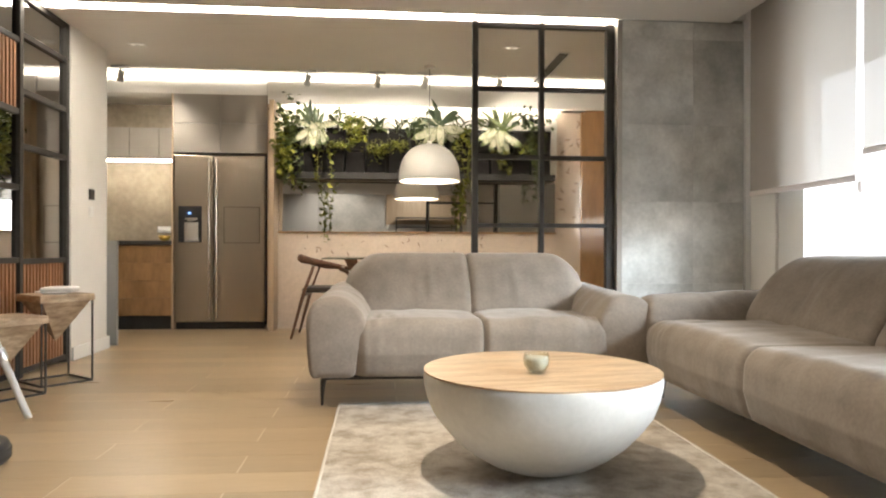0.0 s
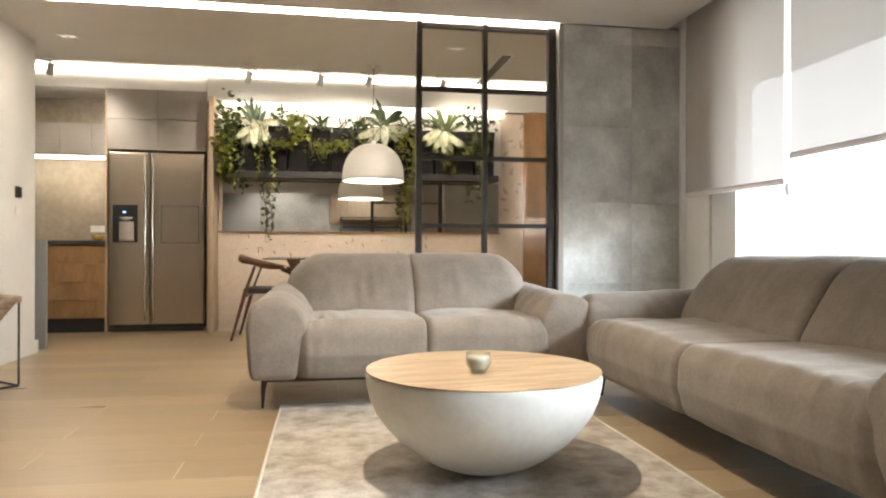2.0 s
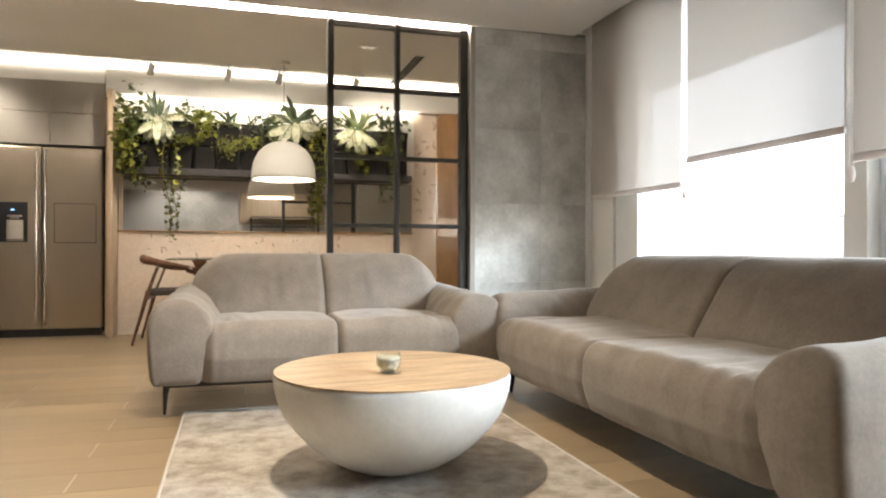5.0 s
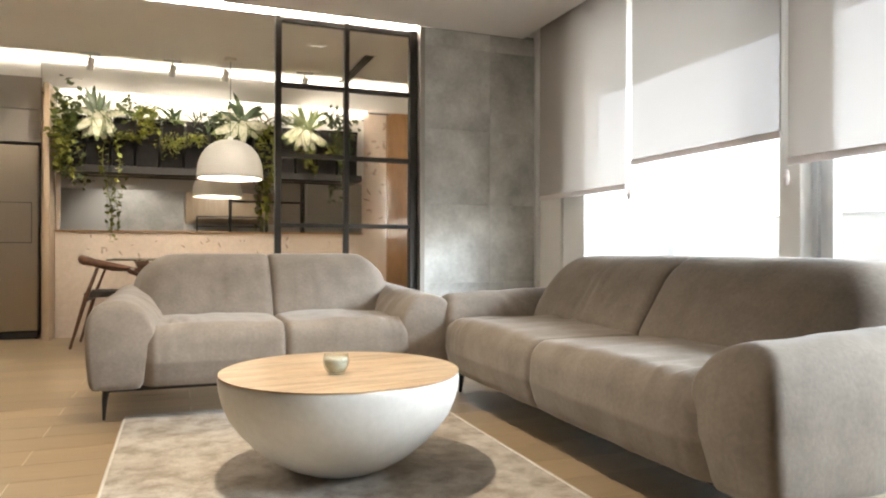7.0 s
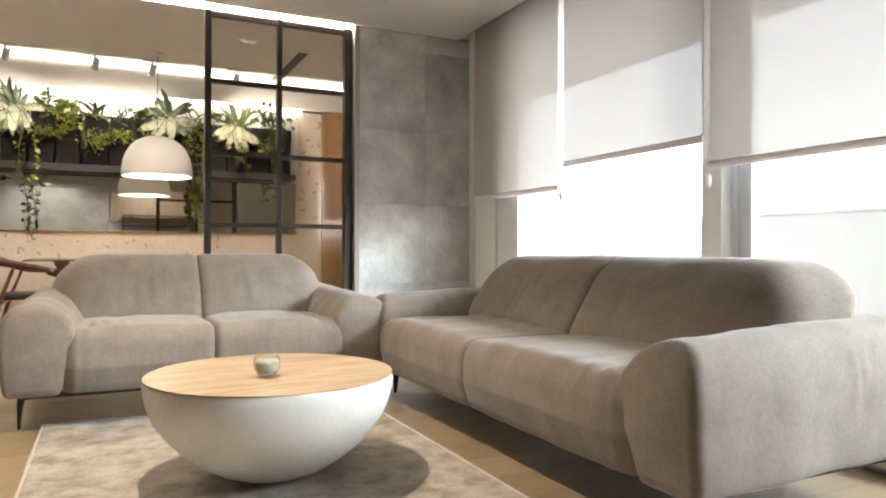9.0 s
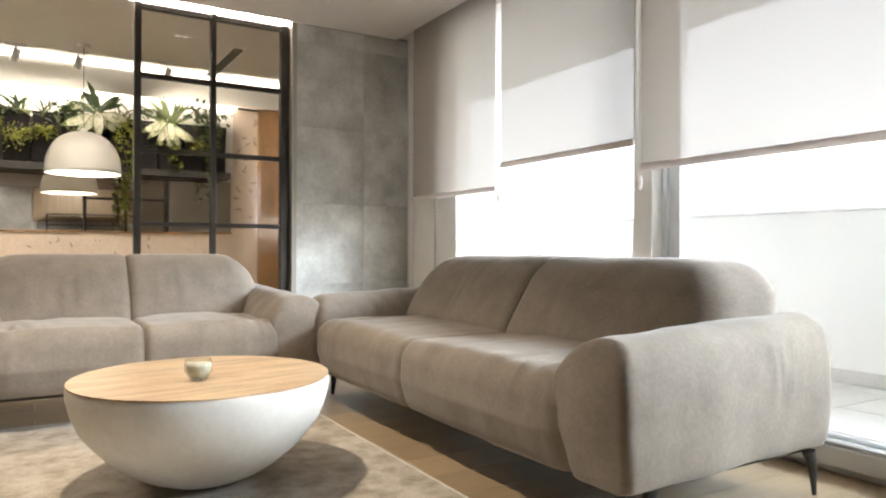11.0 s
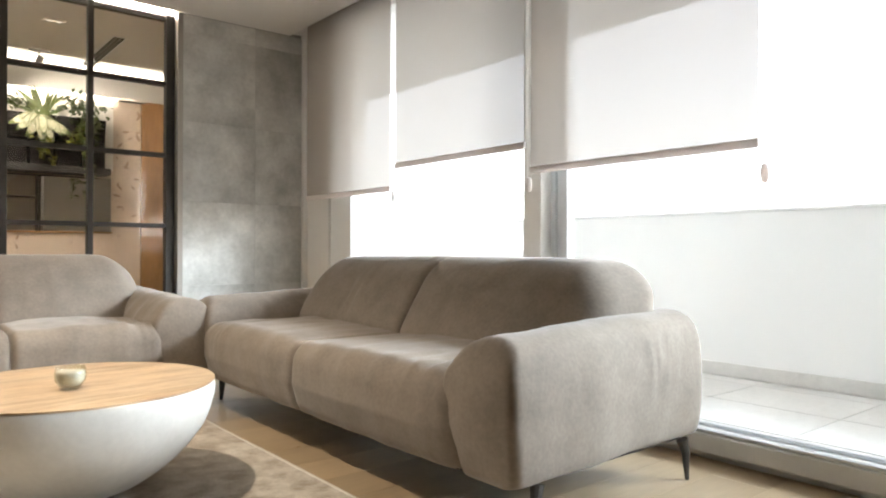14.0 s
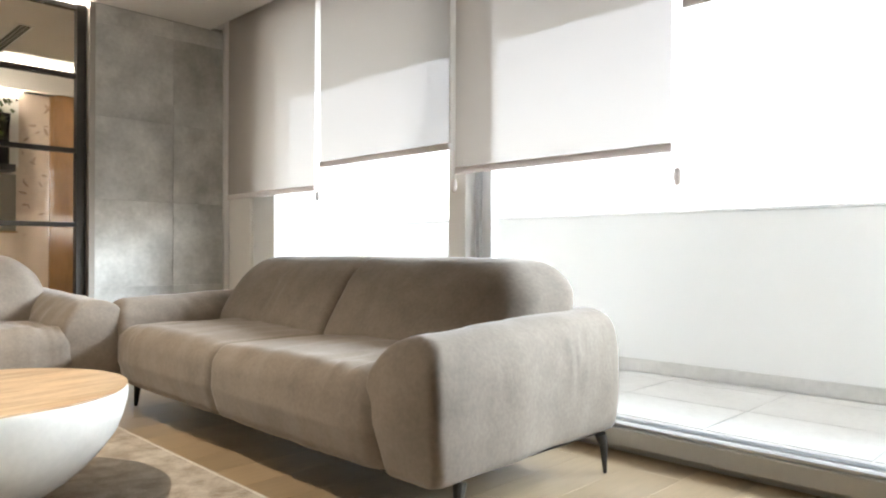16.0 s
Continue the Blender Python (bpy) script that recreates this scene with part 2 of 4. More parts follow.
TABLE_GLASS = clear_glass("table_glass", (0.55, 0.60, 0.57), 0.1)
BLIND = screen_fabric("blind_fabric")
BLIND_HEM = screen_fabric("blind_hem", (0.0, 0.0), (0.74, 0.70, 0.68), (0.70, 0.65, 0.63))
MIRROR = mat("mirror_silver", (0.86, 0.84, 0.80), 0.02, metal=1.0)
DISPLAY = glow("blue_display", (0.1, 0.35, 1.0), 0.5)

# ---- mesh helpers ----
def box(bm, x0, x1, y0, y1, z0, z1, bevel=0.0):
    made = bmesh.ops.create_cube(bm, size=1.0)["verts"]
    for v in made:
        v.co = Vector(((x0 + x1) / 2 + v.co.x * (x1 - x0), (y0 + y1) / 2 + v.co.y * (y1 - y0), (z0 + z1) / 2 + v.co.z * (z1 - z0)))
    if bevel:
        edges = list({e for v in made for e in v.link_edges})
        bmesh.ops.bevel(bm, geom=edges, offset=bevel, segments=2, affect="EDGES", profile=0.6)
    return bm


def boxes(*rows, bevel=0.0):
    bm = bmesh.new()
    for r in rows:
        box(bm, *r, bevel=bevel)
    return bm


def ring_tube(bm, points, radii, sides=10, cap=True, squash=1.0):
    """A tube along points, with a radius at each."""
    pts = [Vector(p) for p in points]
    rings = []
    for i, p in enumerate(pts):
        d = (pts[min(i + 1, len(pts) - 1)] - pts[max(i - 1, 0)]).normalized()
        side = d.cross(Vector((0, 0, 1)) if abs(d.z) < 0.95 else Vector((1, 0, 0))).normalized()
        up = side.cross(d)
        r = radii[i] if isinstance(radii, (list, tuple)) else radii
        rings.append([bm.verts.new(p + side * r * math.cos(2 * math.pi * k / sides) + up * r * squash * math.sin(2 * math.pi * k / sides)) for k in range(sides)])
    for a, b in zip(rings, rings[1:]):
        for k in range(sides):
            bm.faces.new((a[k], a[(k + 1) % sides], b[(k + 1) % sides], b[k]))
    if cap:
        bm.faces.new(rings[0][::-1])
        bm.faces.new(rings[-1])
    return bm


def lathe(bm, profile, sides=48, centre=(0, 0)):
    """A turned form from (radius, height) pairs."""
    rings = []
    for r, z in profile:
        if r < 1e-5:
            rings.append([bm.verts.new((centre[0], centre[1], z))])
        else:
            rings.append([bm.verts.new((centre[0] + r * math.cos(2 * math.pi * k / sides), centre[1] + r * math.sin(2 * math.pi * k / sides), z)) for k in range(sides)])
    for a, b in zip(rings, rings[1:]):
        for k in range(sides):
            q = [a[k % len(a)], a[(k + 1) % len(a)], b[(k + 1) % len(b)], b[k % len(b)]]
            q = list(dict.fromkeys(q))
            if len(q) > 2:
                bm.faces.new(q)
    return bm


def link(name, bm, material, parent=None, smooth=False, label=""):
    bmesh.ops.recalc_face_normals(bm, faces=bm.faces)
    me = bpy.data.meshes.new(name)
    bm.to_mesh(me)
    bm.free()
    me.materials.append(material)
    if smooth:
        for poly in me.polygons:
            poly.use_smooth = True
    ob = new(name, me)
    if parent:
        ob.parent = parent
    if label:
        ob["label"] = label
    return ob


def part(name, bm, material, parent, label="", smooth=False):
    return link(name, bm, material, parent, smooth, label)


def structure(name, bm, material, label, smooth=False):
    return tagged(link(name, bm, material, None, smooth), label, name.split("_")[0], kind="structure")


def thing(name, m, label, category, group=""):
    ob = new(name)
    ob.matrix_world = m
    ob.empty_display_size = 0.1
    return tagged(ob, label, category, group)


def soft_box(bm, centre, size, r, cuts=12, deform=None, wrinkle=0.0, seed=0.0):
    """A rounded, upholstered block; deform bends it, wrinkle gives uneven cloth."""
    sub = bmesh.new()
    bmesh.ops.create_cube(sub, size=1.0)
    bmesh.ops.subdivide_edges(sub, edges=sub.edges[:], cuts=cuts, use_grid_fill=True)
    half = Vector(size) / 2
    inner = Vector([max(h - r, 0.001) for h in half])
    c = Vector(centre)
    for v in sub.verts:
        p = Vector([math.sin(math.pi * v.co[k]) * half[k] for k in range(3)])
        q = Vector([max(-inner[k], min(inner[k], p[k])) for k in range(3)])
        d = p - q
        if d.length > 1e-6:
            p = q + d.normalized() * r
        if deform:
            p = deform(p, half)
        if wrinkle:
            n = p.normalized()
            p += n * wrinkle * (noise.noise(Vector((p.x * 5 + seed, p.y * 5, p.z * 5))) + 0.5 * noise.noise(Vector((p.x * 13, p.y * 13 + seed, p.z * 9))))
        v.co = p + c
    me = bpy.data.meshes.new("tmp")
    sub.to_mesh(me)
    sub.free()
    bm.from_mesh(me)
    bpy.data.meshes.remove(me)
    return bm


# ---- shell of the place ----
CEIL = 2.46
GX = 2.62     # inner face of the window wall

structure("floor", boxes((-4.2, 2.72, -6.6, 8.2, -0.10, -0.0008)), GROUT, "pale grout bed under wood-look floor planks")
# ceiling with two light slots
structure("ceiling", boxes((-4.2, 2.505, -6.6, 4.80, CEIL, CEIL + 0.10), (-4.2, 2.80, 4.93, 6.50, CEIL, CEIL + 0.10),
                           (-4.2, 2.80, 6.50, 8.2, 2.62, 2.70), (-4.2, 2.80, 4.80, 4.93, CEIL + 0.03, CEIL + 0.10),
                           (2.505, 2.80, -6.6, 4.84, 2.62, 2.70), (-4.2, 2.72, 6.48, 6.50, CEIL + 0.1, 2.62),
                           (2.485, 2.505, -6.6, 4.80, CEIL + 0.1, 2.70)), CEIL_PAINT, "matt white plaster ceiling with recessed light slots")
structure("bulkhead_dining", boxes((-1.16, 2.72, 7.24, 7.255, 2.31, 2.62), (-1.16, 2.72, 7.255, 8.2, 2.40, 2.62)), CEIL_PAINT, "white plaster bulkhead above the plant wall")
structure("bulkhead_kitchen", boxes((-4.2, -1.17, 7.26, 8.2, 2.40, 2.62)), CEIL_PAINT, "white plaster bulkhead above tall kitchen units")
structure("wall_back", boxes((-1.07, 2.14, 7.34, 7.50, 0, 2.40)), PINK, "pale pink plaster wall of the dining corner")
# white paint here carries the blown-out LED wash over the pink wall
structure("wall_back_white", boxes((-1.07, 1.88, 7.328, 7.339, 1.60, 2.399)), WHITE_PAINT, "wall strip painted white for the light wash above the plants")
structure("wall_back_oak", boxes((2.14, 2.76, 7.30, 7.50, 0, 2.40)), OAK, "oak-clad end of the dining wall")
structure("wall_kitchen", boxes((-4.2, -1.17, 7.86, 8.0, 0, 2.40)), SPLASH, "beige concrete kitchen back wall")
structure("wall_left", boxes((-4.3, -4.2, -6.6, 8.2, 0, 2.7)), WHITE_PAINT, "plain white side wall")
structure("wall_end", boxes((-2.42, -2.26, 5.30, 5.96, 0, CEIL)), WHITE_PAINT, "white painted wall end beside the kitchen")
structure("baseboard", boxes((-2.256, -2.24, 5.30, 5.975, 0, 0.10), (-2.42, -2.24, 5.964, 5.98, 0, 0.10), bevel=0.003), FRAME_WHITE, "white skirting board at the wall end")
structure("wall_concrete", boxes((1.66, 2.80, 4.84, 5.00, 0, 2.7)), GREY_PANEL, "wall behind grey concrete slabs")
structure("wall_dining_side", boxes((2.72, 2.80, 5.00, 8.2, 0, 2.7)), WHITE_PAINT, "plain white dining side wall")
structure("wall_rear", boxes((-4.2, 2.72, -6.6, -6.5, 0, 2.7)), WHITE_PAINT, "plain white rear wall")
rear = structure("wall_rear_concrete", boxes((-1.9, 0.10, -6.49, -6.46, 0, CEIL)), PALE_CONCRETE, "grey concrete cladding on the rear wall")
structure("wall_rear_oak", boxes((0.14, 2.60, -6.49, -6.45, 1.55, CEIL), (0.14, 2.60, -6.49, -6.45, 0, 0.5)), PALE_OAK, "pale oak cladding on the rear wall")
# window wall
# the last box is an unseen closure, added to block daylight behind the camera
structure("wall_window", boxes((GX, 2.80, 4.10, 4.84, 0, 0.13), (GX + 0.02, 2.80, 4.45, 4.84, 0.13, 2.7), (GX, 2.80, -6.6, 4.84, 2.40, 2.7),
                               (GX, 2.80, -6.6, -0.1, 0, 2.4)), WHITE_PAINT, "white reveal and lintel of the window wall, with added rear closure")
structure("jamb_strip", boxes((2.60, 2.64, 4.76, 4.838, 0, 2.46), bevel=0.004), FRAME_WHITE, "white corner strip between concrete and window")

# concrete slabs, each its own piece
wall_c = bpy.data.objects["wall_concrete"]
slab_rows = ((0.02, 0.583), (0.584, 1.167), (1.168, 1.717), (1.718, 2.327), (2.328, 2.452))
for z0, z1 in slab_rows:
    for x0, x1 in ((1.70, 2.2235), (2.2245, 2.60)):
        part("slab", boxes((x0, x1, 4.79, 4.838, z0, z1), bevel=0.0006), CONCRETE, wall_c)
structure("trim_steel", boxes((1.662, 1.698, 4.78, 4.838, 0, 2.452), bevel=0.002), LACQUER, "narrow taupe trim at the concrete edge")

# light slots
structure("light_slot_front", boxes((-2.25, 1.66, 4.805, 4.925, CEIL + 0.012, CEIL + 0.026)), LED, "white LED profile in the ceiling slot")
structure("light_slot_back", boxes((-3.0, 2.60, 7.225, 7.238, 2.55, 2.60)), LED_BACK, "white LED profile above the rear slot")
structure("light_plant_wall", boxes((-1.02, 2.10, 7.265, 7.30, 2.385, 2.398)), LED_PLANT, "white LED strip washing the plant wall")

# window frames and glass
win = structure("window_1", boxes((GX + 0.08, 2.78, -0.1, 4.45, 0.0, 0.10)), FRAME_WHITE, "large white sliding balcony window with clear panes")
part("window_sill", boxes((GX, GX + 0.16, -0.1, 4.10, 0.03, 0.105), (GX + 0.03, GX + 0.16, -0.1, 4.10, 0.002, 0.028), bevel=0.006), FRAME_WHITE, win)
part("rail", boxes((GX + 0.012, GX + 0.04, -0.1, 4.10, 0.107, 0.120), (GX + 0.12, GX + 0.14, -0.1, 4.10, 0.107, 0.120), bevel=0.002), ALU, win, "brushed aluminium slide rail")
for name, y0, y1, x0, x1 in (("window_frame", 4.26, 4.45, 2.66, 2.78), ("window_frame", 4.12, 4.256, 2.63, 2.75), ("window_frame", 2.330, 2.449, 2.62, 2.75),
                             ("window_frame", -0.10, 0.0, 2.62, 2.75)):
    part(name, boxes((x0, x1, y0, y1, 0.121, 2.40), bevel=0.005), FRAME_WHITE, win)
part("window_frame", boxes((2.69, 2.74, 2.221, 2.250, 0.121, 2.40), bevel=0.004), SASH_GREY, win, "grey sash of the sliding leaf")
part("window_frame", boxes((2.71, 2.74, 2.251, 2.300, 0.121, 2.40)), SASH_GREY, win, "grey sash of the sliding leaf")
part("window_frame", boxes((2.69, 2.74, 2.301, 2.329, 0.121, 2.40), bevel=0.004), SASH_GREY, win, "grey sash of the sliding leaf")
for y0, y1, x in ((2.449, 4.12, 2.68), (0.0, 2.221, 2.72)):
    g = part("pane", boxes((x, x + 0.008, y0, y1, 0.121, 2.40)), PANE, win)
    g.visible_shadow = False

# terrace
structure("ground_terrace", boxes((2.78, 4.2, -6, 5.3, -0.10, 0.109)), TERRACE, "pale screed of the terrace")
ter = bpy.data.objects["ground_terrace"]
for i in range(3):
    for j in range(16):
        x0, y0 = 2.82 + i * 0.45, -4.2 + j * 0.6
        if y0 > 4.1:
            continue
        b = boxes((0.002, min(0.446, 3.85 - x0), 0.002, 0.596, 0, 0.012), bevel=0.001)
        t = part("tile", b, TERRACE, ter)
        t.location = (x0, y0, 0.1)
structure("parapet", boxes((3.87, 4.05, -6, 4.72, 0, 1.05), (2.80, 4.05, 4.72, 4.90, 0, 1.05)), PARAPET, "white rendered balcony parapet")
structure("parapet_coping", boxes((3.85, 4.07, -6, 4.70, 1.052, 1.07), (2.82, 4.07, 4.702, 4.92, 1.052, 1.07), bevel=0.004), PARAPET, "white coping on the parapet")
structure("terrace_skirting", boxes((3.856, 3.868, -6, 4.70, 0.113, 0.19), (2.82, 3.854, 4.704, 4.718, 0.113, 0.19), bevel=0.002), TERRACE, "tile skirting along the parapet")
structure("terrace_roof", boxes((2.80, 4.79, -8, 9, 2.68, 2.86)), CEIL_PAINT, "concrete slab of the balcony above")
structure("ground", boxes((4.3, 400, -200, 200, -9.1, -9.0)), mat("far_ground", (0.35, 0.34, 0.32), 0.9, vary=0.3, scale=0.1), "pale distant ground far below the balcony")
structure("wall_side_block", boxes((2.80, 2.95, 4.92, 9.0, -9, 6.0)), PARAPET, "white outside wall of the building")

# ---- sofas ----
def smooth_loop(points, count):
    """A closed Catmull-Rom curve through points, cut into even steps."""
    n, fine = len(points), []
    for i in range(n):
        p0, p1, p2, p3 = (Vector(points[(i + k - 1) % n]) for k in range(4))
        for j in range(16):
            t = j / 16
            fine.append(0.5 * (2 * p1 + (p2 - p0) * t + (2 * p0 - 5 * p1 + 4 * p2 - p3) * t * t + (3 * p1 - p0 - 3 * p2 + p3) * t ** 3))
    total = [0.0]
    for i in range(len(fine)):
        total.append(total[-1] + (fine[(i + 1) % len(fine)] - fine[i]).length)
    out, k = [], 0
    for i in range(count):
        want = total[-1] * i / count
        while total[k + 1] < want:
            k += 1
        f = (want - total[k]) / max(1e-9, total[k + 1] - total[k])
        out.append(fine[k % len(fine)].lerp(fine[(k + 1) % len(fine)], f))
    return out


def crease(x, y, z, amp):
    return amp * noise.noise(Vector((x, y, z)))


def bump_at(v, c, w):
    return math.exp(-((v - c) / w) ** 2)


# front view of an armrest: distance inward from the outer side, height
ARM_OUTLINE = ((0.030, 0.168), (0.006, 0.26), (0.0, 0.38), (0.004, 0.48), (0.030, 0.560), (0.085, 0.598), (0.160, 0.603), (0.230, 0.572),
               (0.287, 0.505), (0.308, 0.440), (0.292, 0.36), (0.268, 0.26), (0.240, 0.168), (0.13, 0.164))


def armrest(sg, hw, front, rear, k):
    """An upholstered arm: a flat leaf-shaped front end, a level outer side and a full inner roll over the seat."""
    bm = bmesh.new()
    loop = smooth_loop(ARM_OUTLINE, 84)
    n = len(loop)
    mid = Vector((0.14, 0.39))
    norm = []
    for i in range(n):
        t = (loop[(i + 1) % n] - loop[i - 1]).normalized()
        q = Vector((t.y, -t.x))
        norm.append(q if q.dot(loop[i] - mid) > 0 else -q)
    stations = []          # place along the arm, inset of the outline, shrink towards the middle
    rf, rb = 0.040, 0.070
    for j in range(5):
        stations.append((front - 0.012 * (1 - (j / 5) ** 2), rf, 0.12 + 0.88 * j / 5))
    for j in range(9):
        a = math.pi / 2 * j / 8
        stations.append((front + rf * (1 - math.cos(a)), rf * (1 - math.sin(a)), 1.0))
    for j in range(1, 56):
        stations.append((front + rf + (rear - rb - front - rf) * j / 56, 0.0, 1.0))
    for j in range(9):
        a = math.pi / 2 * j / 8
        stations.append((rear - rb + rb * math.sin(a), rb * (1 - math.cos(a)), 1.0))
    stations.append((rear, rb, 0.5))
    rings = []
    for y, inset, shrink in stations:
        f = (y - front) / (rear - front)
        ring = []
        for p, q in zip(loop, norm):
            o = Vector((mid.x + (p.x - mid.x) * (1 - inset / (0.15 if p.x < mid.x else 0.32)) * shrink, p.y))
            o.y = mid.y + (p.y - mid.y) * ((1 - inset / 0.21) if p.y > mid.y else 1.0) * (shrink if p.y > mid.y or shrink < 0.99 else 1.0)
            u = max(0.0, (o.y - 0.38) / 0.22)
            z = o.y + (0.036 * f - 0.022) * min(1.0, u)
            # the front swells a little at mid height and runs back under the seat
            yy = y + 0.050 * max(0.0, (o.y - 0.46) / 0.15) ** 2 * max(0.0, 1 - f * 2.5) + 0.030 * max(0.0, (0.32 - o.y) / 0.15) * max(0.0, 1 - f * 3)
            inward = o.x - 0.030 * max(0.0, 1 - f * 1.3)
            roll = max(0.0, (o.x - 0.12) / 0.19)
            fold = crease(y * 19 + 7 * k + z * 6, o.x * 7, z * 5, 0.012) * roll * bump_at(f, 0.42, 0.26)
            fold += crease(y * 34 + 3 * k, 2.0, z * 5, 0.013) * max(0.0, 1 - o.x / 0.05) * (bump_at(f, 0.72, 0.10) + 0.5 * bump_at(f, 0.3, 0.04)) * bump_at(z, 0.47, 0.10)
            fold += crease(y * 5, o.x * 6 + 9 * k, z * 5, 0.007)
            fold += crease(z * 30 + 5 * k, y * 4, o.x * 9, 0.012) * bump_at(z, 0.50, 0.05) * max(0.0, 1 - f * 4) * roll
            d = q * fold
            ring.append(bm.verts.new((sg * (hw - inward - d.x), yy, max(0.166, z + d.y))))
        rings.append(ring)
    for a, b in zip(rings, rings[1:]):
        for i in range(n):
            bm.faces.new((a[i], a[(i + 1) % n], b[(i + 1) % n], b[i]))
    bm.faces.new(rings[0])
    bm.faces.new(rings[-1])
    return bm


def sofa(m, w, d, label):
    """A two-seat sofa facing -y: full arms, leaning back cushions, seats rolled over a thin metal base."""
    s = thing("sofa", m, label, "sofa", "corner sofas")
    hw, hd = w / 2, d / 2
    arm_w, base = 0.285, 0.172
    for k, sg in enumerate((-1, 1)):
        part("armrest", armrest(sg, hw, -hd + 0.03, hd + 0.022, k), SUEDE, s, smooth=True)
    seat_in = hw - arm_w + 0.03
    for k, sg in enumerate((-1, 1)):
        cx, cz = sg * (seat_in / 2 - 0.015), 0.29

        def seat_shape(p, h, sg=sg, k=k, cx=cx, cz=cz):
            p = p.copy()
            u, f, e = p.z / h.z, p.y / h.y, sg * p.x / h.x
            p.z += 0.030 * (1 - e * e) * max(0, u) * (1 - 0.4 * f * f)
            if f < 0:
                p.y += 0.045 * max(0, -u) * (-f)
                p.y -= 0.022 * (1 - e ** 4) * (-f) * (1 - abs(u) * 0.5)
            x = sg * (p.x + cx)
            if x < 0.026:
                q = (1 - max(0, x) / 0.026) ** 2
                p.z -= 0.020 * q * max(0, u)
                if f < 0:
                    p.y += 0.022 * q
            p.x = sg * max(x, 0.0015) - cx
            p.z = max(p.z, base - cz)
            # gathers that run from the arm over the front edge
            near = bump_at(e, 0.62, 0.30) * bump_at(f, -0.55, 0.5)
            g = crease(p.x * 30 + 11 * k, p.y * 5 + p.x * 8, p.z * 2, 0.019) * near + crease(p.x * 9 + 5 * k, p.y * 3, 1.0, 0.008)
            p.z += g * max(0, u)
            if f < -0.6:
                p.y -= 0.5 * g
            return p
        bm = bmesh.new()
        soft_box(bm, (cx, -0.165, cz), (seat_in + 0.13, d * 0.65, 0.32), 0.085, 76, seat_shape, 0.004, 7.7 * k + 1)
        part("seat_cushion", bm, SUEDE, s, smooth=True)
    back_w = hw - 0.19
    for k, sg in enumerate((-1, 1)):
        cx = sg * (back_w / 2 - 0.05)

        def back_shape(p, h, sg=sg, k=k, cx=cx):
            p = p.copy()
            u = p.z / h.z
            e = sg * p.x / h.x
            g = 0.5 - 0.5 * p.y / h.y          # 1 on the face, 0 behind
            if e > 0:
                # the outer end slopes down to the arm and spreads towards the rear
                p.z -= 0.035 * e ** 6 * max(0, u + 0.2)
                p.x += sg * e * (0.09 * (1 - g) - 0.075 * max(0, u) ** 1.8)
            p.y += 0.13 * (u + 0.2) * (0.55 + 0.45 * g)
            p.y -= 0.03 * (1 - min(1, e * e)) * (1 - u * u) * g
            x = sg * (p.x + cx)
            if x < 0.045:
                q = (1 - max(0, x) / 0.045) ** 2
                p.z -= 0.016 * q * max(0, u)
                p.y += 0.022 * q * g
            p.x = sg * max(x, 0.0015) - cx
            fan = bump_at(e, -0.05, 0.28) * bump_at(u, 0.15, 0.6)
            p.y += (crease(p.x * 24 + 5 * k, p.z * 4, 0.0, 0.010) * fan + crease(p.x * 5 + 8 * k, p.z * 3, 2.0, 0.010)) * g
            return p
        bm = bmesh.new()
        soft_box(bm, (cx, 0.245, 0.59), (back_w + 0.10, 0.35, 0.425), 0.115, 76, back_shape, 0.004, 5.3 * k + 2)
        part("back_cushion", bm, SUEDE, s, smooth=True)
    part("rear_panel", soft_box(bmesh.new(), (0, hd - 0.10, 0.40), (w - 0.34, 0.16, 0.45), 0.06, 8), SUEDE, s, smooth=True)
    part("base_frame", boxes((-hw + 0.06, hw - 0.06, -hd + 0.115, hd - 0.07, 0.146, 0.1675), bevel=0.004), BLACK_METAL, s, "thin dark metal base")
    for sx in (-1, 1):
        for sy in (-1, 1):
            bm = bmesh.new()
            x, y = sx * (hw - 0.045), sy * (hd - 0.06)
            y += 0.14 * (sy < 0)
            ring_tube(bm, [(x + sx * 0.003, y + sy * 0.006, 0), (x, y, 0.10), (x - sx * 0.006, y - sy * 0.012, 0.147)], [0.009, 0.019, 0.027], 10, squash=0.7)
            part("leg", bm, BLACK_METAL, s, "tapered dark metal leg")
    return s


sofa(pose(0.535, 4.055, 0), 1.775, 1.07, "taupe suede two-seat sofa in front of the glass partition")
sofa(pose(1.892, 2.557, 0, rz=-90), 2.455, 1.05, "long taupe suede sofa along the balcony window")

# ---- rug and coffee table ----
rug = thing("rug", pose(0.545, 2.45, 0), "mottled cream and beige woven rug with pale edge", "rug")
bm = bmesh.new()
NX, NY = 60, 100
RW, RL = 1.52, 2.52
grid = [[bm.verts.new((-RW / 2 + RW * i / NX, -RL / 2 + RL * j / NY, 0.010 + 0.002 * noise.noise(Vector((i * 0.7, j * 0.7, 0))))) for j in range(NY + 1)] for i in range(NX + 1)]
for i in range(NX):
    for j in range(NY):
        bm.faces.new((grid[i][j], grid[i + 1][j], grid[i + 1][j + 1], grid[i][j + 1]))
part("surface", bm, RUG, rug, smooth=True)
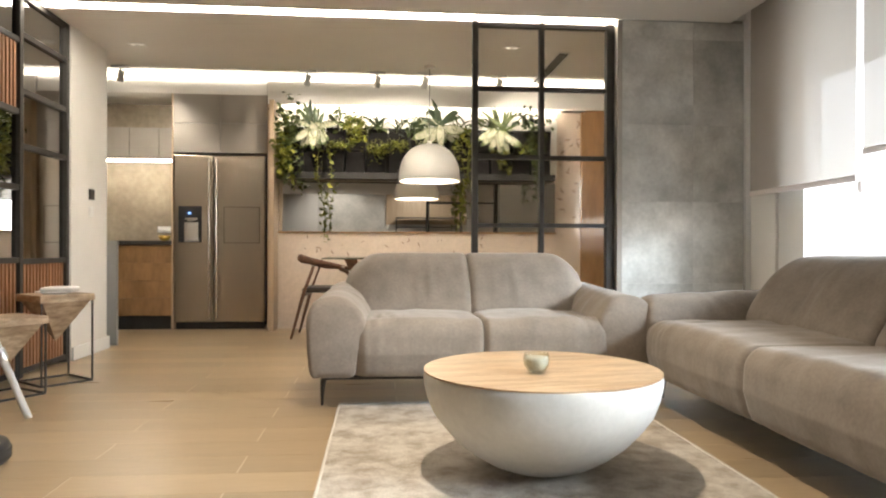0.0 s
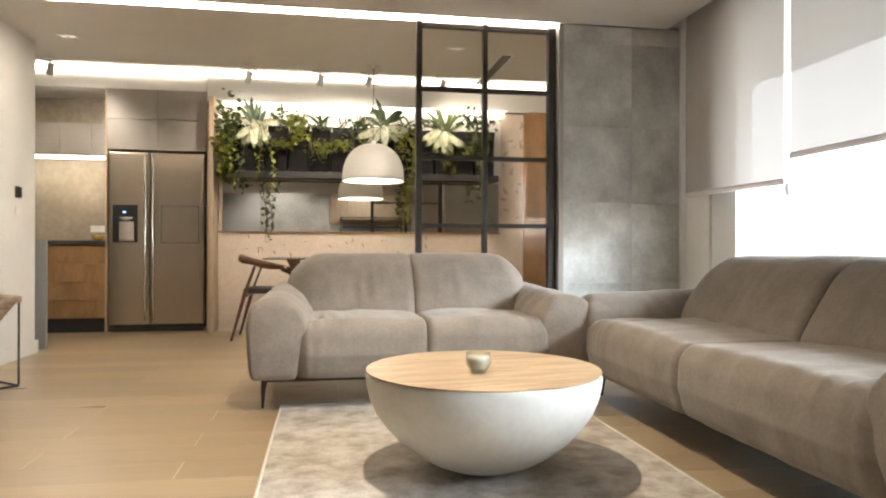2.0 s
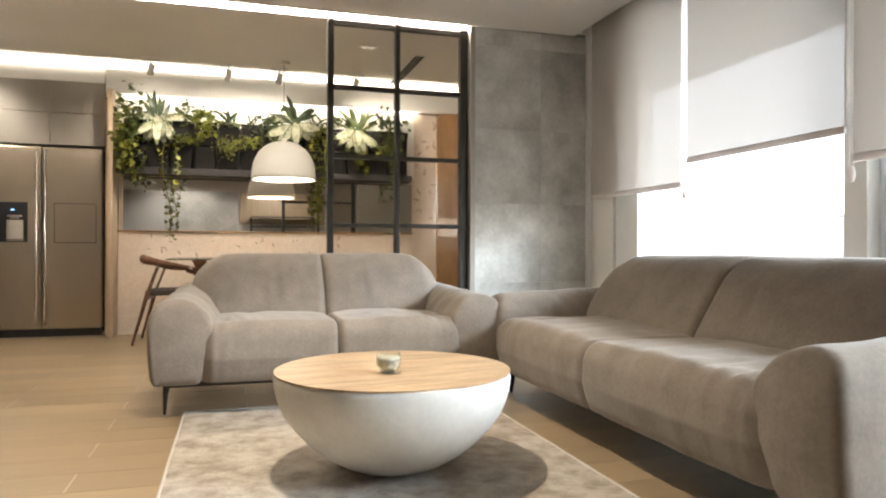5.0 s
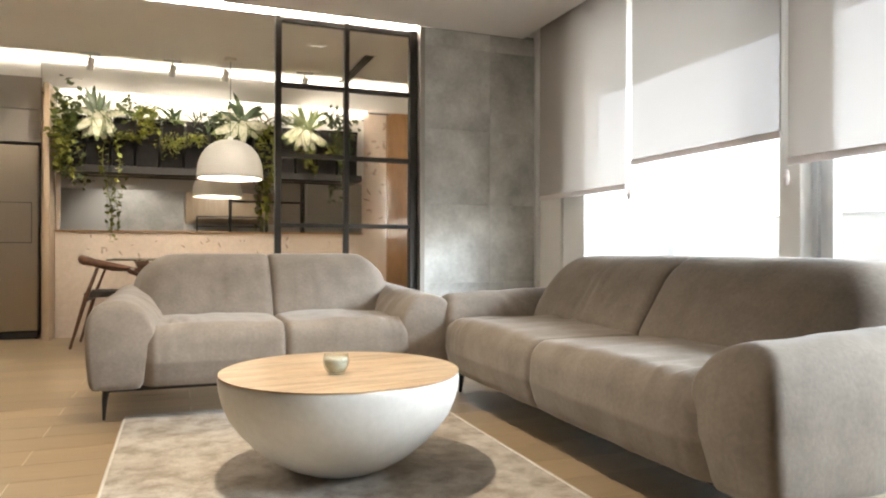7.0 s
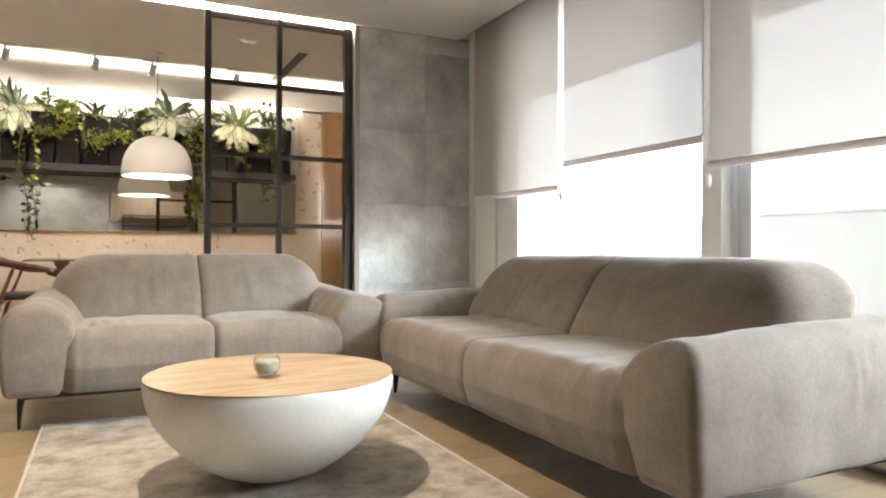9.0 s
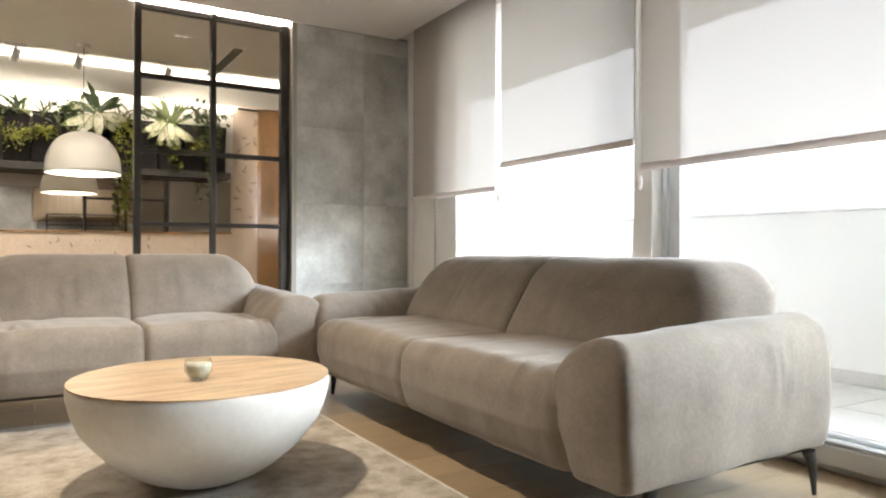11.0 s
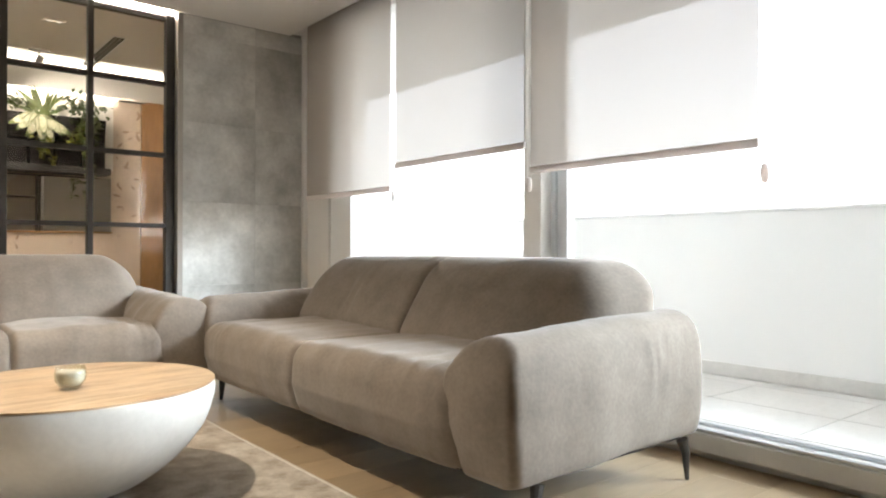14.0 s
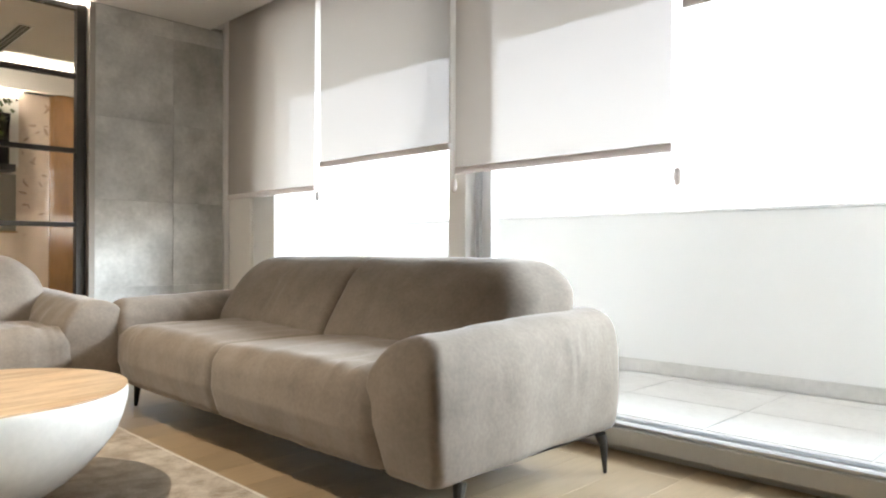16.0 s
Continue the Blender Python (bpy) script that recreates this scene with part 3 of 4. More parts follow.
part("binding", boxes((-RW / 2 - 0.008, -RW / 2 + 0.004, -RL / 2, RL / 2, 0.0, 0.012), (RW / 2 - 0.004, RW / 2 + 0.008, -RL / 2, RL / 2, 0.0, 0.012),
                      (-RW / 2, RW / 2, RL / 2 - 0.004, RL / 2 + 0.008, 0.0, 0.012), (-RW / 2, RW / 2, -RL / 2 - 0.008, -RL / 2 + 0.004, 0.0, 0.012), bevel=0.003), RUG_EDGE, rug, "pale stitched edge")

table = thing("coffee_table", pose(0.597, 2.555, 0.012, rz=8), "round white plaster bowl coffee table with wooden top", "table")
R = 0.438
prof = [(k * R / 0.452, z) for k, z in ((0.0, 0.0), (0.085, 0.0), (0.15, 0.010), (0.215, 0.036), (0.275, 0.072), (0.333, 0.118), (0.382, 0.170),
                                         (0.418, 0.218), (0.440, 0.270), (0.452, 0.318), (0.455, 0.345), (0.452, 0.362), (0.449, 0.366), (0.444, 0.366), (0.0, 0.352))]
part("bowl", lathe(bmesh.new(), prof, 96), PLASTER, table, smooth=True)
# the top is laid from boards cut to the circle
y = -R + 0.009
for bw in (0.10, 0.13, 0.09, 0.14, 0.11, 0.12, 0.10, 0.14):
    y1 = min(y + bw, R - 0.009)
    rr = R + 0.0005
    bm = bmesh.new()
    n = 14
    pts = [(-math.sqrt(max(0, rr * rr - (y + (y1 - y) * k / n) ** 2)), y + (y1 - y) * k / n) for k in range(n + 1)]
    loop = pts + [(-px, py) for px, py in reversed(pts)]
    loop = [q for i, q in enumerate(loop) if (Vector(q) - Vector(loop[i - 1])).length > 1e-4]
    f = bm.faces.new([bm.verts.new((px, py, 0.3662)) for px, py in loop])
    ex = bmesh.ops.extrude_face_region(bm, geom=[f])["geom"]
    for v in ex:
        if isinstance(v, bmesh.types.BMVert):
            v.co.z = 0.372
    part("board", bm, TOP_WOOD, table)
    y = y1 + 0.0006
    if y > R - 0.03:
        break

candle = thing("candle_glass", pose(0.556, 2.45, 0.385), "clear round candle glass with pale wax on the table", "candle")
bm = bmesh.new()
lathe(bm, [(0.0, 0.0), (0.026, 0.0), (0.031, 0.006), (0.045, 0.03), (0.047, 0.05), (0.042, 0.072), (0.039, 0.072), (0.044, 0.05), (0.042, 0.03), (0.028, 0.009), (0.0, 0.006)], 32)
cg = part("glass", bm, clear_glass("candle_clear", (0.93, 0.95, 0.93), 0.1), candle, smooth=True)
part("wax", lathe(bmesh.new(), [(0.0, 0.012), (0.026, 0.012), (0.040, 0.03), (0.043, 0.048), (0.040, 0.058), (0.0, 0.060)], 24), CANDLE, candle, smooth=True)

# ---- steel and glass partition ----
part_grid = thing("glass_partition", pose(0, 4.85, 0), "dark steel framed glass partition with rectangular panes", "partition")
gx0, gx1, gm = 0.655, 1.625, 1.13
zs = (0.03, 0.51, 0.995, 1.475, 1.96, 2.405)
for x, wd in ((gx0, 0.042), (gx1, 0.056), (gm, 0.034)):
    part("post", boxes((x - wd / 2, x + wd / 2, -0.03, 0.03, 0.0, 2.43), bevel=0.003), BLACK_METAL, part_grid)
for i, z in enumerate(zs):
    for a, b in ((gx0 + 0.021, gm - 0.017), (gm + 0.017, gx1 - 0.028)):
        part("bar", boxes((a, b, -0.022, 0.022, z - 0.015, z + 0.015), bevel=0.002), BLACK_METAL, part_grid)
for z0, z1 in zip(zs, zs[1:]):
    for a, b in ((gx0 + 0.021, gm - 0.017), (gm + 0.017, gx1 - 0.028)):
        part("pane", boxes((a, b, -0.003, 0.003, z0 + 0.015, z1 - 0.015)), GRID_GLASS, part_grid)

# dark screen beside the white wall end
scr = thing("steel_screen", pose(-2.30, 0, 0), "black steel screen with glass panes and timber slat panels", "partition")
posts = (5.27, 4.62, 3.97, 3.32, 2.67, 2.02)
for y in posts:
    part("post", boxes((-0.03, 0.03, y - 0.022, y + 0.022, 0, 2.455), bevel=0.003), BLACK_METAL, scr)
for k, (ya, yb) in enumerate(zip(posts, posts[1:])):
    zz = (0.04, 0.74, 1.48, 1.83, 2.19, 2.44) if k % 2 == 0 else (0.04, 0.75, 1.21, 1.69, 2.14, 2.44)
    for z in zz:
        part("bar", boxes((-0.025, 0.025, yb + 0.022, ya - 0.022, z - 0.018, z + 0.018), bevel=0.002), BLACK_METAL, scr)
    for z0, z1 in zip(zz, zz[1:]):
        if z1 < 0.8 or (k % 2 == 1 and 1.6 < z0 < 1.8):
            n = 13
            for i in range(n):
                y = yb + 0.04 + (ya - yb - 0.08) * (i + 0.5) / n
                part("slat", boxes((-0.012, 0.018, y - 0.013, y + 0.013, z0 + 0.018, z1 - 0.018)), SLAT_WOOD, scr)
        else:
            part("pane", boxes((-0.003, 0.003, yb + 0.022, ya - 0.022, z0 + 0.018, z1 - 0.018)), DARK_GLASS, scr)
# added backing; its dark brown gives the gloom of the room behind the glass
structure("wall_behind_screen", boxes((-3.4, -3.3, -6.5, 6.0, 0, 2.46)), mat("dark_room_backing", (0.10, 0.075, 0.055), 0.6, vary=0.2, scale=3), "dark brown backing for the dark room behind the steel screen")

# thermostat and switch on the white wall end
th = thing("thermostat", pose(-2.26, 5.64, 1.245), "small black square thermostat on a white wall", "thermostat")
part("body", boxes((0.0, 0.014, -0.042, 0.042, -0.042, 0.042), bevel=0.004), DARK_PLASTIC, th)
part("screen", boxes((0.0142, 0.0155, -0.034, 0.034, -0.034, 0.034)), BLACK_METAL, th)
sw = thing("light_switch", pose(-2.26, 5.64, 1.11), "white light switch below the thermostat", "switch")
part("plate", boxes((0.0, 0.008, -0.042, 0.042, -0.042, 0.042), bevel=0.003), FRAME_WHITE, sw)
part("rocker", boxes((0.008, 0.012, -0.026, 0.026, -0.026, 0.026), bevel=0.002), FRAME_WHITE, sw)

# ---- blinds ----
def blind(y0, y1, zb, chain):
    b = thing("roller_blind", pose(2.522, y0, 0), "pale grey translucent roller blind, partly lowered", "blind", "window blinds")
    w = y1 - y0
    bm = bmesh.new()
    n = 24
    rows = []
    for j in range(13):
        z = zb + (2.60 - zb) * j / 12
        rows.append([bm.verts.new((0.003 * math.sin(k * 0.7 + j * 0.2) * 0.3, w * k / n, z)) for k in range(n + 1)])
    for a, c in zip(rows, rows[1:]):
        for k in range(n):
            bm.faces.new((a[k], a[k + 1], c[k + 1], c[k]))
    part("fabric", bm, BLIND, b, smooth=True)
    part("bottom_bar", boxes((-0.008, 0.008, 0.0, w, zb - 0.014, zb + 0.020), bevel=0.004), BLIND_HEM, b, "slim bottom bar")
    bm = ring_tube(bmesh.new(), [(0.03, 0.0, 2.585), (0.03, w, 2.585)], 0.024, 14)
    part("roller", bm, ALU, b, smooth=True)
    if chain:
        zc = chain
        bm = bmesh.new()
        for dx in (-0.012, 0.012):
            ring_tube(bm, [(0.01, -0.018 + dx, 2.58), (0.01, -0.018 + dx, zc + 0.02)], 0.0016, 6)
        part("chain", bm, FRAME_WHITE, b)
        bm = bmesh.new()
        lathe(bm, [(0.0, zc - 0.045), (0.011, zc - 0.04), (0.017, zc - 0.01), (0.012, zc + 0.02), (0.0, zc + 0.028)], 14, (0.01, -0.018))
        part("chain_weight", bm, BLIND_HEM, b, smooth=True)
    return b


blind(3.490, 4.555, 1.206, 1.172)
blind(2.345, 3.434, 1.342, 1.162)
blind(1.188, 2.306, 1.217, 1.120)
blind(0.02, 1.145, 1.744, 0)

# ---- kitchen ----
fr = thing("fridge", pose(-1.64, 7.25, 0), "brushed steel side-by-side refrigerator with water dispenser", "refrigerator")
FW = 0.45
part("body", boxes((-FW, FW, 0.07, 0.66, 0.03, 1.765), bevel=0.004), SHELF_GREY, fr)
for x0, x1 in ((-FW, -0.067), (-0.060, FW)):
    part("door", boxes((x0, x1, 0.0, 0.066, 0.075, 1.775), bevel=0.012), STEEL, fr)
doors = [o for o in fr.children if o.name.startswith("door")]
for k, x in enumerate((-0.098, -0.028)):
    bm = ring_tube(bmesh.new(), [(x, -0.035, 0.12), (x, -0.045, 0.2), (x, -0.045, 1.66), (x, -0.035, 1.74)], 0.0125, 12)
    for z in (0.13, 1.73):
        ring_tube(bm, [(x, 0.002, z), (x, -0.036, z)], 0.010, 8)
    part("handle", bm, CHROME, doors[k], "polished bar handle", smooth=True)
part("dispenser", boxes((-0.41, -0.178, -0.006, 0.003, 0.885, 1.255), bevel=0.003), DARK_PLASTIC, doors[0], "black water dispenser recess")
part("tray", boxes((-0.35, -0.20, -0.018, -0.007, 0.895, 0.905), (-0.35, -0.21, -0.008, -0.0065, 0.91, 1.09), bevel=0.002), CHROME, doors[0])
part("spout", boxes((-0.34, -0.215, -0.03, -0.007, 1.115, 1.135), (-0.32, -0.24, -0.022, -0.007, 1.10, 1.114), bevel=0.003), CHROME, doors[0])
part("display", boxes((-0.315, -0.285, -0.0075, -0.0062, 1.175, 1.19)), DISPLAY, doors[0], "small blue display")
part("bar_door", boxes((0.045, 0.395, -0.004, 0.003, 0.885, 1.245), bevel=0.002), STEEL, doors[1], "steel home-bar flap with a thin joint")
part("joint", boxes((0.040, 0.400, -0.0025, 0.001, 0.880, 1.250)), DARK_PLASTIC, doors[1])
part("plinth", boxes((-FW + 0.01, FW - 0.01, 0.03, 0.07, 0.0, 0.07), bevel=0.003), DARK_PLASTIC, fr)

cab = thing("tall_cabinet", pose(-1.635, 7.25, 0), "taupe lacquered cabinet above the refrigerator", "cabinet")
part("body", boxes((-0.465, 0.465, 0.025, 0.60, 1.80, 2.398), bevel=0.002), LACQUER, cab)
for x0, x1 in ((-0.465, -0.002), (0.002, 0.465)):
    for z0, z1 in ((1.80, 2.098), (2.102, 2.396)):
        part("door", boxes((x0, x1, 0.0, 0.022, z0, z1), bevel=0.002), LACQUER, cab)
part("side_panel", boxes((-0.485, -0.467, 0.0, 0.60, 0, 2.398), bevel=0.001), PALE_OAK, cab, "pale oak end panel")
op = thing("oak_panel", pose(-1.115, 7.02, 0), "pale oak upright panel beside the refrigerator", "panel")
part("board", boxes((-0.052, 0.0, 0.235, 0.86, 0, 2.398), bevel=0.002), PALE_OAK, op)
part("board", boxes((0.004, 0.05, 0.0, 0.30, 0, 2.308), bevel=0.002), PALE_OAK, op)

base = thing("base_cabinet", pose(-2.11, 7.25, 0), "oak kitchen base cabinet with four drawers", "cabinet")
part("body", boxes((-0.9, -0.005, 0.024, 0.60, 0.14, 0.855)), OAK, base)
z = 0.148
for k in range(4):
    h = 0.176
    part("drawer", boxes((-0.9, -0.005, 0.0, 0.022, z, z + h - 0.004), bevel=0.0015), OAK, base)
    z += h
part("plinth", boxes((-0.9, -0.005, 0.05, 0.07, 0, 0.14)), SHELF_GREY, base)
wt = thing("worktop", pose(-2.11, 7.25, 0), "dark stone worktop with light wash from above", "worktop")
part("slab", boxes((-0.95, -0.004, -0.02, 0.605, 0.862, 0.902), bevel=0.003), DARK_TOP, wt)
wc = thing("wall_cabinet", pose(-2.11, 7.53, 0), "taupe wall cabinets over the kitchen worktop", "cabinet")
part("body", boxes((-0.95, -0.004, 0.022, 0.325, 1.765, 2.09)), LACQUER, wc)
for x0, x1 in ((-0.95, -0.522), (-0.518, -0.222), (-0.218, -0.006)):
    part("door", boxes((x0, x1, 0, 0.020, 1.76, 2.092), bevel=0.002), LACQUER, wc)
lk = thing("under_cabinet_light", pose(-2.11, 7.53, 0), "LED strip light below the wall cabinets", "light")
part("profile", boxes((-0.95, -0.006, 0.0, 0.03, 1.735, 1.757), bevel=0.002), LED_SOFT, lk)
gp = thing("counter_end_panel", pose(-2.24, 6.12, 0), "grey laminate counter end panel beside the wall", "panel")
part("board", boxes((-0.6, 0.0, 0.0, 0.04, 0, 0.89), bevel=0.002), GREY_PANEL, gp)
so = thing("socket", pose(-2.37, 7.858, 1.03), "white double socket on the concrete splashback", "socket")
part("plate", boxes((-0.07, 0.07, -0.01, 0, -0.035, 0.035), bevel=0.003), FRAME_WHITE, so)
for dx in (-0.033, 0.033):
    part("insert", boxes((dx - 0.024, dx + 0.024, -0.0125, -0.0102, -0.024, 0.024), bevel=0.001), FRAME_WHITE, so)
bo = thing("bowl", pose(-2.26, 7.50, 0.903), "small golden bowl on the dark worktop", "bowl")
part("shell", lathe(bmesh.new(), [(0.0, 0.0), (0.03, 0.0), (0.055, 0.025), (0.065, 0.055), (0.061, 0.055), (0.05, 0.028), (0.0, 0.01)], 24), GOLD, bo, smooth=True)
ja = thing("jar", pose(-2.15, 7.50, 0.903), "dark round jar on the kitchen worktop", "jar")
part("body", lathe(bmesh.new(), [(0.0, 0.0), (0.04, 0.0), (0.045, 0.04), (0.043, 0.09), (0.02, 0.1), (0.0, 0.1)], 20), DARK_PLASTIC, ja, smooth=True)

# ---- dining corner ----
le = thing("wall_ledge", pose(-1.06, 7.27, 0), "pink clad low wall with thin timber ledge under a mirror", "ledge")
part("panel", boxes((0.0, 2.92, 0.01, 0.066, 0.06, 0.985), bevel=0.002), PINK, le)
part("shelf", boxes((0.0, 2.92, -0.01, 0.066, 0.987, 1.003), bevel=0.002), OAK, le, "thin timber ledge")
part("skirting", boxes((0.0, 2.92, 0.0, 0.009, 0, 0.07), bevel=0.001), PINK, le)
mi = thing("wall_mirror", pose(-1.06, 7.335, 0), "long mirror strip below the plant wall", "mirror")
part("glass", boxes((0.0, 2.92, -0.006, 0.003, 1.004, 1.53)), MIRROR, mi)


def pendant(m):
    p = thing("pendant_lamp", m, "white enamel dome pendant lamp on a thin cord", "lamp")
    out = []
    for k in range(15):
        a = radians(90) * k / 14
        out.append((0.272 * math.cos(a) ** 0.85 if k < 14 else 0.018, 0.05 + 0.285 * math.sin(a)))
    prof = [(0.268, 0.0), (0.274, 0.002), (0.275, 0.03)] + out
    inner = [(max(r - 0.006, 0.0), z - 0.006) for r, z in reversed(out)]
    part("shade", lathe(bmesh.new(), prof + inner + [(0.266, 0.004), (0.268, 0.0)], 56), LAMP_WHITE, p, smooth=True)
    part("cap", lathe(bmesh.new(), [(0.0, 0.33), (0.022, 0.33), (0.022, 0.355), (0.008, 0.365), (0.0, 0.365)], 18), LAMP_WHITE, p, smooth=True)
    part("cord", ring_tube(bmesh.new(), [(0, 0, 0.36), (0, 0, 1.02)], 0.003, 6), SHELF_GREY, p)
    part("ceiling_rose", lathe(bmesh.new(), [(0, 1.005), (0.05, 1.005), (0.05, 1.03), (0, 1.03)], 24), LAMP_WHITE, p)
    part("diffuser", lathe(bmesh.new(), [(0.0, 0.018), (0.25, 0.018), (0.25, 0.024), (0.0, 0.024)], 40), BULB, p, "glowing opal diffuser")
    return p


pendant(pose(0.428, 6.20, 1.428))


def dining_chair(m):
    """Bent-wood armchair: a curved top rail that runs out into arms, splayed round legs, dark seat."""
    c = thing("dining_chair", m, "walnut armchair with curved rail and dark seat", "chair")
    pts = []
    for k in range(25):
        a = radians(-205 + 230 * k / 24) + math.pi / 2
        x, y = 0.275 * math.cos(a), 0.25 * math.sin(a)
        pts.append((x, y, 0.645 + 0.095 * max(0, y / 0.25) ** 1.6))
    arm = ((0.275, -0.145, 0.640), (0.272, -0.205, 0.615), (0.265, -0.24, 0.56), (0.258, -0.252, 0.48))
    pts = [(-x, y, z) for x, y, z in reversed(arm)] + [p for p in pts if p[1] > -0.14] + list(arm)
    rad = [0.014, 0.015, 0.016, 0.017] + [0.018 + 0.016 * max(0, p[1] / 0.25) for p in pts[4:-4]] + [0.017, 0.016, 0.015, 0.014]
    part("rail", ring_tube(bmesh.new(), pts, rad, 12, squash=1.1), WALNUT, c, smooth=True)
    for sx in (-1, 1):
        part("leg", ring_tube(bmesh.new(), [(sx * 0.25, 0.305, 0), (sx * 0.245, 0.19, 0.42), (sx * 0.262, 0.10, 0.668)], [0.011, 0.018, 0.014], 10), WALNUT, c, smooth=True)
        part("leg", ring_tube(bmesh.new(), [(sx * 0.25, -0.27, 0), (sx * 0.25, -0.25, 0.40), (sx * 0.258, -0.252, 0.485)], [0.011, 0.018, 0.013], 10), WALNUT, c, smooth=True)
    part("seat", soft_box(bmesh.new(), (0, -0.02, 0.445), (0.48, 0.46, 0.05), 0.024, 8), LEATHER, c, "dark leather seat", smooth=True)
    for yy in (-0.24, 0.17):
        part("stretcher", boxes((-0.24, 0.24, yy, yy + 0.025, 0.39, 0.425), bevel=0.004), WALNUT, c)
    return c


dining_chair(pose(-0.505, 6.66, 0, rz=88))

dt = thing("dining_table", pose(0.33, 6.18, 0), "glass topped dining table on slanting walnut legs", "table")
part("tabletop", boxes((-0.82, 0.82, -0.45, 0.45, 0.738, 0.75), bevel=0.003), TABLE_GLASS, dt, "clear glass top")
for sx in (-1, 1):
    bm = bmesh.new()
    box(bm, -0.035, 0.035, -0.05, 0.05, 0, 0.76)
    for v in bm.verts:
        v.co.x = v.co.x * (1.6 if v.co.z > 0.4 else 0.9) + sx * (0.60 if v.co.z > 0.4 else 0.25)
        v.co.z = min(v.co.z, 0.736)
    part("leg", bm, WALNUT, dt)
part("stretcher", boxes((-0.3, 0.3, -0.03, 0.03, 0.10, 0.16), bevel=0.004), WALNUT, dt)

# ---- plant wall ----
pw = thing("planter_shelf", pose(-1.0, 7.10, 0), "long dark planter shelf on the dining wall", "shelf")
part("tray", boxes((-0.05, 2.80, -0.02, 0.225, 1.535, 1.598), bevel=0.003), SHELF_GREY, pw)
part("back_panel", boxes((-0.05, 2.80, 0.205, 0.226, 1.60, 2.04)), SHELF_GREY, pw)


def pocket(m):
    p = thing("plant_pot", m, "black square hanging plant pot", "pot", "wall plant pots")
    bm = bmesh.new()
    w, h, dp = 0.099, 0.222, 0.15
    prof = ((0.86, 0.0), (1.0, h))
    lo = [bm.verts.new((x * w * 0.9, y * dp / 2 + (0.0 if y > 0 else 0.02), 0)) for x, y in ((-1, -1), (1, -1), (1, 1), (-1, 1))]
    hi = [bm.verts.new((x * w, y * dp / 2, h)) for x, y in ((-1, -1), (1, -1), (1, 1), (-1, 1))]
    mid = [bm.verts.new((x * w * 0.93, y * dp / 2 * 0.9, h)) for x, y in ((-1, -1), (1, -1), (1, 1), (-1, 1))]
    soil = [bm.verts.new((x * w * 0.92, y * dp / 2 * 0.9, h - 0.03)) for x, y in ((-1, -1), (1, -1), (1, 1), (-1, 1))]
    bm.faces.new(lo[::-1])
    for a, b in ((lo, hi), (hi, mid), (mid, soil)):
        for k in range(4):
            bm.faces.new((a[k], a[(k + 1) % 4], b[(k + 1) % 4], b[k]))
    bm.faces.new(soil)
    part("shell", bm, POT_BLACK, p)
    return p


first_pot = None
for row, z in enumerate((1.600, 1.838)):
    for k in range(13):
        m = pose(-0.905 + 0.2135 * k + (0.015 if row else 0.0), 7.215, z)
        if first_pot is None:
            first_pot = pocket(m)
        else:
            copy_thing(first_pot, m)


def leaf_mesh(name, length, width, bend, material, curl=0.25, n=5, margin=None):
    """One leaf along +y that arches down, with a folded midrib."""
    bm = bmesh.new()
    rows = []
    for i in range(n + 1):
        t = i / n
        w = width * (math.sin(math.pi * min(1, t * 0.93 + 0.05)) ** 0.8) * (1 - 0.25 * t)
        a = bend * t
        y = length * (math.sin(a) / bend if bend > 0.01 else t)
        z = -length * ((1 - math.cos(a)) / bend if bend > 0.01 else 0)
        rows.append([bm.verts.new((q * w / 2, y, z + curl * abs(q) * w / 2)) for q in (-1, -0.84, 0, 0.84, 1)])
    for a, b in zip(rows, rows[1:]):
        for k in range(4):
            f = bm.faces.new((a[k], a[k + 1], b[k + 1], b[k]))
            f.material_index = 1 if margin and (k in (0, 3) or a is rows[-2]) else 0
    me = bpy.data.meshes.new(name)
    bm.to_mesh(me)
    bm.free()
    me.materials.append(material)
    if margin:
        me.materials.append(margin)
    for p in me.polygons:
        p.use_smooth = True
    return me


BIG_PALE = leaf_mesh("pale_leaf", 0.21, 0.080, 0.8, LEAF_PALE, 0.35, 6, LEAF_MID)
BIG_DARK = leaf_mesh("dark_leaf", 0.30, 0.07, 0.9, LEAF_DARK)
BLADE = leaf_mesh("blade", 0.26, 0.028, 1.1, LEAF_MID)


def rosette(p, me, count, a0, a1, forward, scale, rng):
    """Leaves fanned out in front of the wall between two angles, their faces turned to the room."""
    for k in range(count):
        a = radians(a0 + (a1 - a0) * (k + rng.uniform(0.1, 0.9)) / count)
        d = Vector((math.cos(a), -forward * rng.uniform(0.5, 1.4), math.sin(a))).normalized()
        up = Vector((rng.uniform(-0.3, 0.3), -1, rng.uniform(-0.2, 0.4)))
        up = (up - d * up.dot(d)).normalized()
        side = d.cross(up)
        m = Matrix((side, d, up)).transposed().to_4x4()
        ob = new("leaf", me)
        ob.parent = p
        ob.matrix_basis = Matrix.Translation((rng.uniform(-0.04, 0.04), rng.uniform(-0.05, 0.02), rng.uniform(-0.04, 0.04))) @ m @ Matrix.Scale(scale * rng.uniform(0.8, 1.15), 4)


